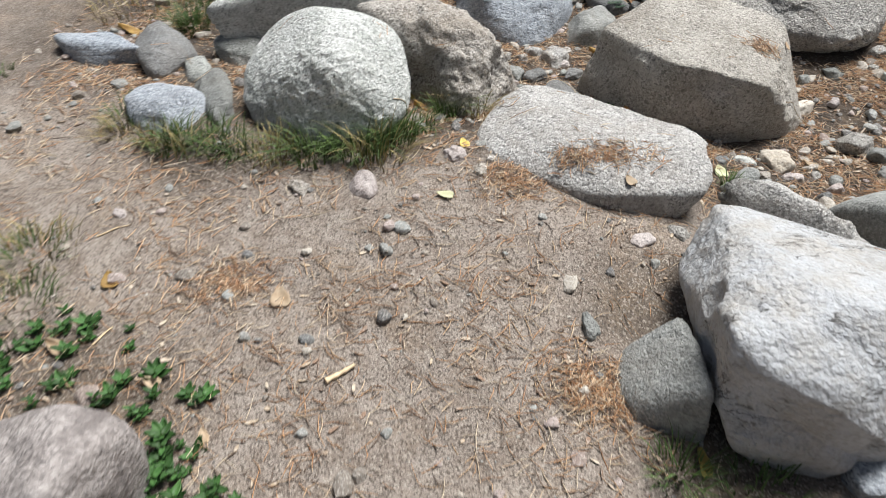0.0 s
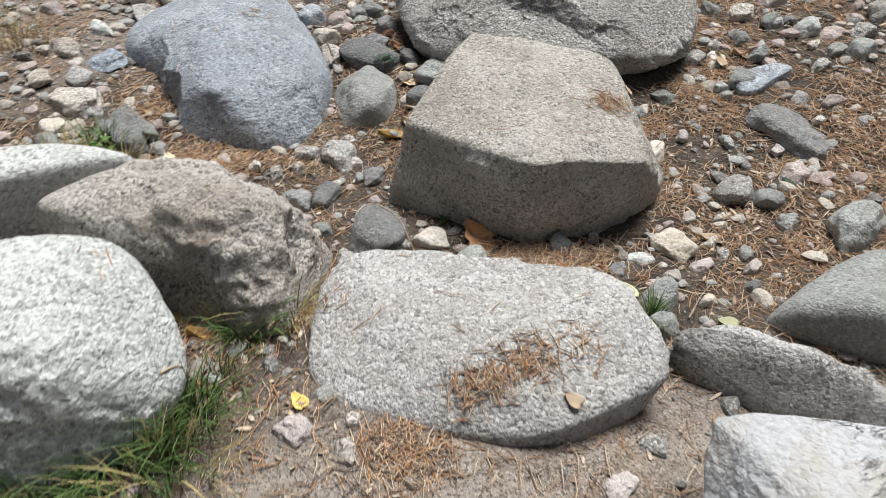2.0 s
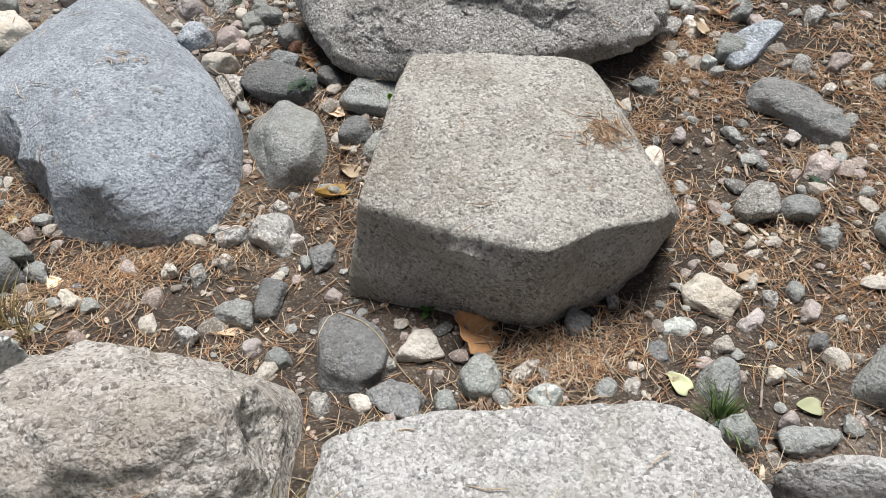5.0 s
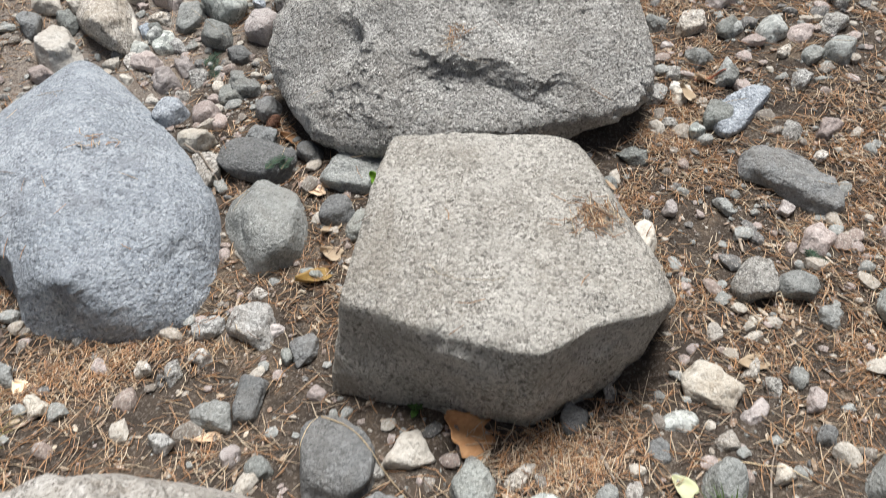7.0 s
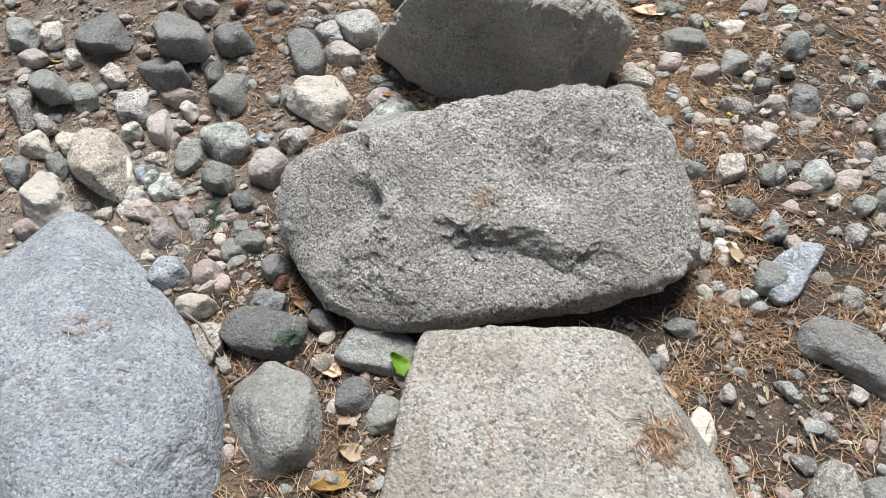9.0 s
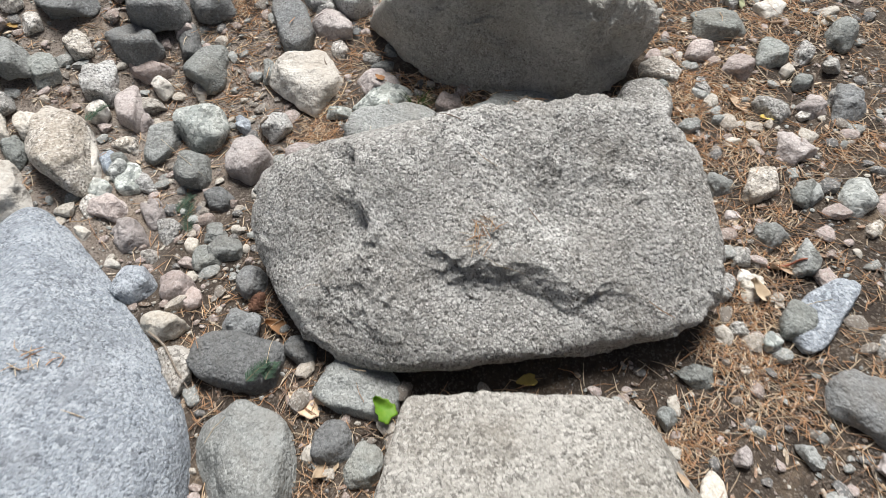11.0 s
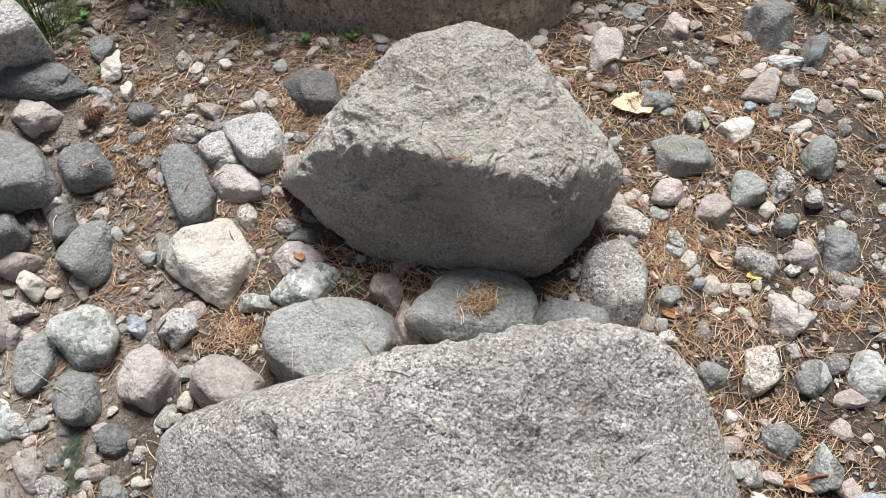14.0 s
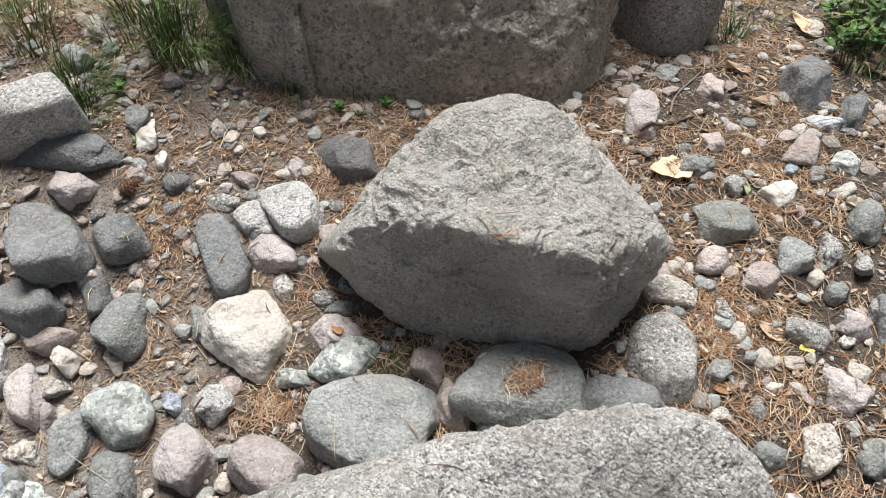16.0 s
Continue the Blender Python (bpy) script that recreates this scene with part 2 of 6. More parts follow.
def boulder(name, label, rock, place, reach, planes, sharp=16, rough=1.0, seed=1, level=6, dents=(), ledges=(), category="boulder"):
    """A big rock cut by planes round its middle, then weathered. reach: half sizes. dents: (x, y, z, radius, depth) from the middle.
    ledges: (way along, way up, height of the step at the middle, slope, half length, drop)."""
    unit, faces = sphere(level)
    dirs = unit * np.array(reach)
    dirs /= np.linalg.norm(dirs, axis=1)[:, None]
    r = facet_radius(dirs, planes, sharp)
    p = dirs * r[:, None]
    shift = p + seed * 7.31
    shift = shift + 0.02 * np.stack([lumps(shift, 0.07, seed + 40 + k) for k in range(3)], 1) + 0.007 * np.stack([lumps(shift, 0.025, seed + 50 + k) for k in range(3)], 1)
    tilt = np.array(Euler((0.7, 0.5, 0.9)).to_matrix())
    turned, twice = shift @ tilt, shift @ tilt @ tilt
    ridge = 1 - 2 * np.abs(lumps(shift, 0.11, seed + 3))
    broken = np.clip(0.45 + 1.4 * lumps(turned, 0.17, seed + 8), 0.05, 1.0)
    crag = (0.4 - np.abs(lumps(shift, 0.085, seed + 20))) + 0.75 * (0.4 - np.abs(lumps(turned, 0.044, seed + 21))) + 0.45 * (0.4 - np.abs(lumps(twice, 0.024, seed + 22)))
    grit = 0.003 * lumps(turned, 0.017, seed + 4) + (0.0024 * lumps(shift, 0.010, seed + 6) if level > 7 else 0)
    r = r + rough * (0.010 * lumps(shift, 0.19, seed) + 0.004 * ridge + 0.021 * broken * crag + (0.5 + 0.6 * broken) * grit)
    wobble = 1 + 0.22 * lumps(shift, 0.06, seed + 30) + 0.12 * lumps(turned, 0.025, seed + 31)
    for x, y, z, rad, deep in dents:
        far = ((p - (x, y, z)) ** 2).sum(1) / rad ** 2
        r = r - deep * (np.exp(-far) if deep < 0 else np.clip(1 - 0.42 * far * wobble, 0, 1))
    for along, up, mid, slope, half_length, fall in ledges:
        u, v = p @ np.array(along), p @ np.array(up)
        d = v - mid - slope * u + 0.02 * lumps(shift, 0.09, seed + 60) + 0.004 * lumps(turned, 0.025, seed + 61)
        front = np.clip(1.25 - (u / half_length) ** 2, 0, 1) * np.clip(8 * (p @ np.cross(np.array(along), np.array(up))), 0, 1)
        r = r + fall * front * np.interp(d, (-0.16, -0.06, 0.04, 0.17), (0, -1, 1, 0))
    ob = new(name, mesh_of(name, dirs * r[:, None], faces, ROCK[rock]))
    ob.matrix_world = Matrix.Translation(place)
    return tagged(ob, label, category)


COLOUR_WORDS = {"granite": "speckled grey granite", "pale": "pale grey granite", "white": "white quartzite", "tan": "tan granite", "blue": "smooth blue-grey", "grey": "grey-green", "dark": "dark grey",
                "brown": "brown lichened", "lichened": "whitish lichened granite", "smooth": "fine grey granite", "buff": "buff granite", "mottled": "mottled brown-grey", "pink": "pinkish-grey", "cream": "cream-coloured", "flecked": "green-grey flecked"}


def stone(rock, x, y, long, wide, tall, turn, form="round", bury=0.3, seed=0, where="among dry pine needles"):
    """A loose stone lying on the ground, its long side turned by degrees from +x."""
    rng = np.random.default_rng(seed * 977 + 13)
    unit, faces = sphere(5 if long > 0.24 else 4 if long > 0.06 else 3)
    half = np.array([long, wide, tall]) / 2
    if form == "round":
        sharp, planes = rng.uniform(7, 17), [(51.4 * k + rng.uniform(-16, 16), rng.uniform(-14, 28), rng.uniform(0.84, 1.06)) for k in range(7)]
    elif form == "block":
        sharp, planes = 10, [(rng.uniform(-8, 8), 4, 1.0), (180 + rng.uniform(-8, 8), 0, 1.0), (90 + rng.uniform(-9, 9), 5, 1.0), (-90, 2, 1.0)]
        planes += [(45 + 90 * k + rng.uniform(-18, 18), rng.uniform(-10, 35), rng.uniform(1.0, 1.25)) for k in range(4)]
    else:
        sharp, planes = 30, [(90 * k + rng.uniform(-28, 28), rng.uniform(-12, 26), rng.uniform(0.8, 1.0)) for k in range(4)]
        planes += [(45 + 90 * k + rng.uniform(-28, 28), rng.uniform(0, 46), rng.uniform(0.86, 1.16)) for k in range(4)]
    planes += [(rng.uniform(0, 360), rng.uniform(12, 62), rng.uniform(0.82, 1.0) + (0.3 if form == "block" else 0)) for _ in range(4)]
    planes += [(rng.uniform(0, 360), rng.uniform(66, 86), rng.uniform(0.66, 0.9)), (0, -88, 0.9)]
    r = facet_radius(unit, planes, sharp)
    r = r * (1 + (0.04 if form == "block" else 0.10) * lumps(unit + seed, 0.8, seed) + (0.03 if form == "block" else 0.06) * lumps(unit + seed, 0.42, seed + 5))
    p = unit * r[:, None]
    k0, k1 = rng.uniform(-0.22, 0.22, 2)
    p[:, 0] *= 1 + k0 * p[:, 1]
    p[:, 1] *= 1 + k1 * p[:, 0]
    p[:, :2] /= np.maximum(np.abs(p[:, :2]).max(0), 1e-6)
    p[:, 2] /= np.abs(p[:, 2]).max()
    p = p * half
    chip = 0.4 - np.abs(lumps(p + seed, 0.26 * long, seed + 7))
    d = (0.55 if form == "round" else 1.0) * (0.045 * long * chip + 0.03 * long * lumps(p + seed, 0.3 * long, seed + 1) + min(0.0034, 0.028 * long) * lumps(p + seed, 0.02, seed + 2) + min(0.0018, 0.016 * long) * lumps(p + seed, 0.008, seed + 3))
    p = p + unit * d[:, None]
    size = "large" if long > 0.15 else "medium-sized" if long > 0.08 else "small"
    word = {"round": "rounded", "block": "blocky"}.get(form, "angular")
    ob = new("stone" if long > 0.08 else "pebble", mesh_of("stone", p, faces, ROCK[rock]))
    ob.matrix_world = Matrix.Translation((x, y, float(ground_height(x, y)) + tall * (0.5 - bury))) @ Euler((radians(rng.uniform(-6, 6)), radians(rng.uniform(-6, 6)), radians(turn))).to_matrix().to_4x4()
    return tagged(ob, f"{size} {word} {COLOUR_WORDS[rock]} stone {where}", "stone", "loose stones of the dry wash")


# ---- ground ----
def soil_material():
    """Sandy dirt of the path that turns to darker, needle-strewn humus in the wash."""
    m, nt, bsdf = mat("dirt_with_needle_litter")
    tc = nt.nodes.new("ShaderNodeTexCoord")
    co = tc.outputs["Object"]
    sep = nt.nodes.new("ShaderNodeSeparateXYZ")
    nt.links.new(co, sep.inputs[0])
    edge = calc(nt, "ADD", calc(nt, "ADD", sep.outputs[1], calc(nt, "MULTIPLY", sep.outputs[0], 0.25)), calc(nt, "MULTIPLY", noise_tex(nt, co, 4.0, 4), 0.3))
    near = nt.nodes.new("ShaderNodeVectorMath")
    near.operation = "DISTANCE"
    nt.links.new(co, near.inputs[0])
    near.inputs[1].default_value = (1.2, 3.4, 0.0)
    local = step(nt, calc(nt, "ADD", near.outputs["Value"], calc(nt, "MULTIPLY", noise_tex(nt, co, 1.6, 4), 1.6)), 2.9, 4.4, 1.0, 0.0)
    wash = calc(nt, "MULTIPLY", step(nt, edge, 1.9, 2.3), local)
    sand = mix(nt, step(nt, noise_tex(nt, co, 14.0, 6, 0.7), 0.35, 0.7), (0.37, 0.325, 0.285), (0.245, 0.20, 0.165))
    humus = mix(nt, step(nt, noise_tex(nt, co, 11.0, 6, 0.7), 0.35, 0.7), (0.05, 0.04, 0.033), (0.115, 0.09, 0.07))
    bank = step(nt, calc(nt, "ADD", calc(nt, "SUBTRACT", sep.outputs[1], calc(nt, "MULTIPLY", sep.outputs[0], 0.3)), calc(nt, "MULTIPLY", noise_tex(nt, co, 5.0, 4), 0.4)), 3.65, 4.1, 0.0, 0.75)
    col = mix(nt, calc(nt, "MULTIPLY", wash, calc(nt, "SUBTRACT", 1.0, bank)), sand, humus)
    # Darker brown in five round spots with uneven edges.
    for place, reach in (((-0.65, 1.98, 0.1), 0.42), ((-0.15, 2.0, 0.1), 0.32), ((-0.75, 0.95, 0.0), 0.42), ((0.72, 0.9, 0.0), 0.3), ((0.62, 1.35, 0.0), 0.3)):
        spot = nt.nodes.new("ShaderNodeVectorMath")
        spot.operation = "DISTANCE"
        nt.links.new(co, spot.inputs[0])
        spot.inputs[1].default_value = place
        dark_spot = step(nt, calc(nt, "ADD", spot.outputs["Value"], calc(nt, "MULTIPLY", noise_tex(nt, co, 7.0, 5), 0.3)), reach * 0.75, reach + 0.12, 0.8, 0.0)
        col = mix(nt, dark_spot, col, (0.115, 0.092, 0.072))
    litter = step(nt, noise_tex(nt, co, 5.0, 5, 0.7), 0.5, 0.68)
    col = mix(nt, calc(nt, "MULTIPLY", litter, 0.45), col, (0.31, 0.235, 0.165))
    r, g, b = split_red(nt, cells(nt, co, 240.0))
    pale = calc(nt, "MULTIPLY", step(nt, r, 0.72, 0.86), calc(nt, "SUBTRACT", 0.6, calc(nt, "MULTIPLY", wash, 0.4)))
    col = mix(nt, pale, col, (0.50, 0.45, 0.39))
    col = mix(nt, calc(nt, "MULTIPLY", step(nt, g, 0.70, 0.82), 0.65), col, (0.075, 0.06, 0.05))
    put(nt, bsdf.inputs["Base Color"], col)
    bsdf.inputs["Roughness"].default_value = 0.95
    bsdf.inputs["Specular IOR Level"].default_value = 0.15
    fine = bump(nt, noise_tex(nt, co, 240.0, 4, 0.7), 0.8, 0.004)
    put(nt, bsdf.inputs["Normal"], bump(nt, noise_tex(nt, co, 60.0, 5, 0.7), 0.8, 0.008, fine))
    return m


def far_steps(lo, hi, fine):
    mid = np.arange(lo, hi, fine)
    out = fine * 1.35 ** np.arange(1, 34)
    out = np.cumsum(out)
    return np.concatenate([lo - out[::-1], mid, hi + out])


gx, gy = far_steps(-2.2, 4.2, 0.028), far_steps(-0.6, 6.2, 0.028)
GX, GY = np.meshgrid(gx, gy)
flat = np.stack([GX.ravel(), GY.ravel(), 0 * GX.ravel()], 1)
rise = 0.012 * lumps(flat, 0.21, 1) + 0.006 * lumps(flat, 0.08, 2) + 0.003 * lumps(flat, 0.035, 3)
flat[:, 2] = ground_height(flat[:, 0], flat[:, 1]) + rise
nx, ny = len(gx), len(gy)
i0 = (np.arange(ny - 1)[:, None] * nx + np.arange(nx - 1)[None]).ravel()
ground = new("ground", mesh_of("ground", flat, np.stack([i0, i0 + 1, i0 + nx + 1, i0 + nx], 1), soil_material()))
tagged(ground, "sandy dirt and gravel ground strewn with pine needles", "ground", kind="structure")


# ---- boulders ----
boulder("boulder", "flat-topped buff-grey granite block boulder with dark front faces", "buff", (1.021, 2.516, 0.020), (0.41, 0.36, 0.19),
        [(76, -49, 0.166), (-90, -87, 0.183), (-2, 86, 0.178), (-142, -1, 0.268), (-30, 76, 0.189), (58, -32, 0.233), (-154, 15, 0.298), (-99, -3, 0.233), (135, 11, 0.397), (179, 77, 0.220), (-30, 29, 0.273), (-118, -79, 0.214), (-77, -10, 0.251), (-21, 30, 0.270), (-64, -34, 0.302), (45, -22, 0.286), (-38, 20, 0.300), (127, 0, 0.394), (-28, 62, 0.226), (14, 0, 0.371), (-43, 0, 0.325)], seed=3, sharp=48, rough=0.6, level=7, dents=((-0.03, -0.24, 0.15, 0.05, 0.018), (0.21, -0.07, 0.14, 0.06, 0.012), (-0.11, 0.06, 0.18, 0.12, 0.012), (-0.32, -0.03, 0.00, 0.08, 0.02), (-0.38, 0.10, 0.04, 0.05, 0.015),))
boulder("boulder", "smooth blue-grey boulder with a dark undercut end in the wash", "blue", (0.316, 3.510, -0.084), (0.32, 0.57, 0.16),
        [(128, -84, 0.096), (118, 75, 0.223), (-1, 47, 0.232), (-57, 76, 0.190), (-66, 44, 0.308), (-178, 68, 0.215), (-165, 39, 0.270), (-1, 0, 0.350), (-172, 0, 0.312), (-31, 28, 0.340), (113, 0, 0.579), (-128, 23, 0.372), (134, 0, 0.494), (16, 0, 0.463), (-105, 31, 0.407), (-29, 0, 0.358), (-131, 0, 0.396), (-62, 0, 0.456), (-108, 0, 0.443)], seed=5, sharp=13, rough=0.36, level=7, dents=((-0.31, 0.04, 0.03, 0.10, 0.06), (-0.27, -0.14, 0.03, 0.08, 0.055), (-0.17, -0.31, 0.04, 0.07, 0.022), (-0.15, -0.20, 0.15, 0.06, 0.01), (0.05, -0.28, 0.12, 0.1, 0.014), (0.06, 0.05, 0.19, 0.1, 0.014), (0.14, -0.36, 0.03, 0.06, 0.012), (-0.10, -0.29, 0.14, 0.04, -0.015),))
boulder("boulder", "big speckled grey granite boulder with a dented front", "granite", (1.482, 3.224, 0.126), (0.50, 0.44, 0.25),
        [(-122, 4, 0.32), (-122, -50, 0.34), (57, -72, 0.248), (57, 20, 0.262), (-122, 56, 0.121), (90, -65, 0.317), (-151, 49, 0.190), (-129, -45, 0.350), (-29, -23, 0.473), (81, -18, 0.463), (33, 29, 0.335), (-84, -41, 0.392), (155, -57, 0.504), (-119, -38, 0.339), (-26, -6, 0.474), (-170, 35, 0.374), (80, 59, 0.310), (175, 22, 0.517), (-172, -45, 0.488), (-4, 21, 0.458), (123, 68, 0.361), (80, 74, 0.284), (-99, 54, 0.198), (123, 13, 0.719), (-47, 42, 0.387), (-88, -23, 0.439), (-84, 80, 0.266), (-36, 11, 0.517)], seed=7, sharp=11, rough=1.0, level=8,
        dents=((0.07, -0.09, 0.09, 0.08, 0.02), (0.03, -0.26, -0.05, 0.05, 0.03), (-0.37, 0.22, 0.05, 0.06, 0.035), (-0.44, 0.34, 0.04, 0.13, 0.05), (-0.29, 0.31, 0.137, 0.035, 0.035), (0.14, -0.12, 0.12, 0.03, 0.022),
               (-0.35, 0.0, -0.02, 0.08, -0.03), (0.18, -0.25, 0.05, 0.08, -0.03), (-0.20, 0.18, 0.145, 0.09, -0.02)),
        ledges=(((0.845, -0.534, 0.0), (0.36, 0.57, 0.74), -0.115, -0.36, 0.25, 0.026),))
boulder("boulder", "tall wedge-shaped grey granite boulder with a shaded overhanging front", "smooth", (1.961, 3.771, 0.222), (0.35, 0.36, 0.27),
        [(58, -74, 0.216), (-25, -44, 0.272), (-8, 23, 0.304), (-150, 3, 0.170), (-137, -2, 0.199), (95, 30, 0.335), (-109, 76, 0.231), (16, 30, 0.340), (125, 40, 0.324), (58, -15, 0.374), (44, 52, 0.329), (-92, 1, 0.271), (-51, 51, 0.281), (-175, -13, 0.281), (-157, 72, 0.244), (-178, -36, 0.315), (-18, -14, 0.386), (-35, 44, 0.291)], seed=11, sharp=20, rough=1.0, level=8, dents=((-0.09, 0.15, 0.24, 0.045, 0.03), (-0.04, -0.03, 0.22, 0.08, 0.014), (0.10, -0.27, -0.02, 0.05, 0.06), (0.04, -0.27, -0.03, 0.04, 0.03), (-0.14, -0.09, 0.02, 0.1, 0.03), (-0.25, 0.12, 0.17, 0.05, 0.018), (0.03, -0.25, 0.18, 0.05, -0.015), (-0.15, -0.02, 0.20, 0.05, -0.012), (0.11, -0.05, 0.23, 0.06, 0.012), (-0.07, -0.21, -0.02, 0.06, 0.02),))
boulder("boulder", "low flat pale granite slab boulder beside the path", "pale", (0.511, 1.902, 0.103), (0.33, 0.32, 0.16),
        [(-127, -77, 0.177), (56, 21, 0.227), (67, 11, 0.260), (-30, -41, 0.291), (75, 83, 0.091), (-122, -18, 0.211), (161, -17, 0.341), (165, 70, 0.141), (-156, 71, 0.121), (-143, 85, 0.093), (-110, -3, 0.231), (-85, 76, 0.118), (-1, -12, 0.307), (-84, -1, 0.260), (-20, -32, 0.285), (-130, 0, 0.221), (-127, 57, 0.139), (139, -4, 0.384), (-75, 55, 0.213), (-160, 0, 0.307)], seed=13, sharp=22, rough=0.6, level=6)
boulder("boulder", "large rounded pale granite boulder ringed by grass", "lichened", (-0.332, 2.130, 0.183), (0.28, 0.23, 0.19),
        [(14, -59, 0.204), (78, 27, 0.262), (112, -70, 0.186), (-158, 53, 0.157), (52, -76, 0.200), (-33, 43, 0.224), (112, -16, 0.285), (-91, 20, 0.202), (40, 2, 0.291), (-31, 84, 0.206), (-146, 38, 0.157), (164, -44, 0.239), (26, -25, 0.231), (-122, 17, 0.151), (128, -13, 0.291), (-21, -48, 0.237), (-80, 0, 0.220), (-114, 0, 0.198), (-134, 0, 0.215)], seed=17, sharp=8, rough=0.55, level=7)
boulder("boulder", "long low tan granite boulder with pinkish broken end", "tan", (0.088, 2.391, 0.117), (0.31, 0.30, 0.21),
        [(-174, -69, 0.161), (41, 23, 0.177), (-152, -24, 0.202), (92, 26, 0.270), (-110, 31, 0.209), (54, 30, 0.202), (-27, 15, 0.175), (-139, 86, 0.224), (-104, 49, 0.192), (-143, -12, 0.190), (22, 29, 0.174), (116, 33, 0.316), (-31, 0, 0.215), (-101, -72, 0.222), (-132, 0, 0.181), (38, 68, 0.190), (71, -72, 0.294), (-87, 20, 0.232), (-89, 0, 0.298), (-3, 0, 0.298)], seed=19, sharp=12, rough=1.2, dents=((-0.11, -0.12, 0.11, 0.07, 0.022), (-0.09, -0.16, 0.04, 0.07, 0.03), (0.15, -0.07, 0.04, 0.05, 0.03),))
boulder("boulder", "big white quartzite boulder with brown broken seams", "white", (0.860, 1.121, 0.175), (0.32, 0.33, 0.20),
        [(-98, 50, 0.218), (-49, 30, 0.263), (100, -50, 0.244), (0, -90, 0.230), (56, 13, 0.316), (74, 71, 0.173), (9, 3, 0.412), (20, 82, 0.204), (-69, 12, 0.244), (69, -3, 0.350), (-162, -44, 0.238), (110, 66, 0.209), (179, -27, 0.195), (148, 59, 0.196), (-77, -30, 0.309), (165, -27, 0.245), (179, -0, 0.200), (-103, 14, 0.231), (-161, 76, 0.193), (-88, 35, 0.236), (169, 12, 0.237), (-108, -19, 0.272), (161, 28, 0.208), (-163, 6, 0.282), (-126, 10, 0.25)], seed=23, sharp=60, rough=0.5, level=7,
        dents=((-0.20, 0.03, 0.09, 0.03, 0.02), (-0.20, -0.05, 0.0, 0.04, 0.02)), ledges=(((1.0, 0.0, 0.0), (0.0, 0.6, 0.8), -0.14, -0.5, 0.2, 0.026),))
boulder("boulder", "grey-blue stone wedged under the white boulder", "grey", (0.563, 1.062, 0.024), (0.08, 0.13, 0.12),
        [(36, -30, 0.069), (2, 5, 0.097), (174, 48, 0.063), (-111, 1, 0.079), (88, -83, 0.099), (-151, 27, 0.065), (104, 0, 0.137), (165, 0, 0.086), (-154, 0, 0.072)], seed=29, sharp=9, rough=0.6, level=5)
boulder("boulder", "long narrow grey boulder with a dark end lying on its side", "pale", (1.059, 1.543, 0.036), (0.16, 0.23, 0.12),
        [(-143, 25, 0.025), (35, -19, 0.020), (-146, 0, 0.027), (179, 79, 0.140), (59, -14, 0.098), (-14, 0, 0.194), (114, -41, 0.226), (32, 24, 0.099), (-152, -80, 0.134), (36, -69, 0.111)], seed=31, sharp=9, rough=0.9, level=5)
boulder("boulder", "rounded blue-grey boulder beside the dry wash", "grey", (1.378, 1.699, -0.001), (0.20, 0.16, 0.13),
        [(48, -47, 0.076), (-78, 46, 0.187), (-147, -1, 0.093), (86, 72, 0.167), (-3, 80, 0.164), (116, 57, 0.132), (-109, 3, 0.116), (-97, -85, 0.142), (142, 45, 0.162), (-3, -14, 0.203), (99, 4, 0.144), (-24, 0, 0.246)], seed=37, sharp=5, rough=0.5, level=5)
boulder("boulder", "big flat grey boulder at the grassy edge", "lichened", (-0.474, 2.731, 0.160), (0.36, 0.22, 0.14),
        [(-76, -87, 0.198), (-76, -3, 0.072), (58, -3, 0.280), (86, 35, 0.143), (113, 34, 0.133), (141, 4, 0.226), (66, 15, 0.230), (-132, 79, 0.156), (79, 84, 0.132), (158, -33, 0.245), (150, -16, 0.214), (-16, 75, 0.138)], seed=41, sharp=9, rough=0.7, level=5)
boulder("boulder", "rounded mottled brown-grey boulder among green weeds by the path", "mottled", (-0.660, 0.755, 0.067), (0.25, 0.12, 0.17),
        [(85, -4, 0.102), (-83, -8, 0.145), (-139, 26, 0.170), (81, -19, 0.119), (146, -89, 0.161), (-18, -3, 0.144), (-177, 56, 0.161), (-66, -3, 0.173), (159, 70, 0.177), (-140, 0, 0.199), (50, 56, 0.203), (4, 15, 0.200), (-99, 0, 0.143), (122, 45, 0.179)], seed=43, sharp=8, rough=0.7, level=5)
boulder("boulder", "tall dark brown lichened boulder at the back of the wash", "brown", (2.540, 4.470, 0.310), (0.56, 0.56, 0.39),
        [(-106, 81, 0.452), (-124, 26, 0.201), (132, -88, 0.244), (51, 6, 0.590), (134, 2, 0.492), (-25, 1, 0.468), (-131, 18, 0.198), (-35, -17, 0.427), (-141, 14, 0.244), (-91, 12, 0.319)], seed=47, sharp=26, rough=1.0)
boulder("boulder", "dark brown boulder leaning beside the tall one", "brown", (2.101, 4.946, 0.329), (0.28, 0.33, 0.25),
        [(-39, 6, 0.130), (-104, -87, 0.236), (161, 2, 0.119), (78, 4, 0.342), (0, 90, 0.286), (-157, 3, 0.198), (179, -67, 0.240), (-135, 14, 0.261)], seed=53, sharp=16, rough=0.9, level=5)
boulder("boulder", "rounded pale granite boulder beside the tall brown boulder", "granite", (3.138, 4.178, 0.221), (0.27, 0.31, 0.22),
        [(154, -3, 0.154), (58, -86, 0.176), (0, 32, 0.276), (138, 15, 0.230), (56, 8, 0.433), (-34, 1, 0.204), (-116, 20, 0.183), (0, 90, 0.336), (-46, -53, 0.192), (-42, -24, 0.186), (-154, 5, 0.195), (-102, 6, 0.197), (170, 0, 0.184)], seed=59, sharp=9, rough=0.7, level=5)
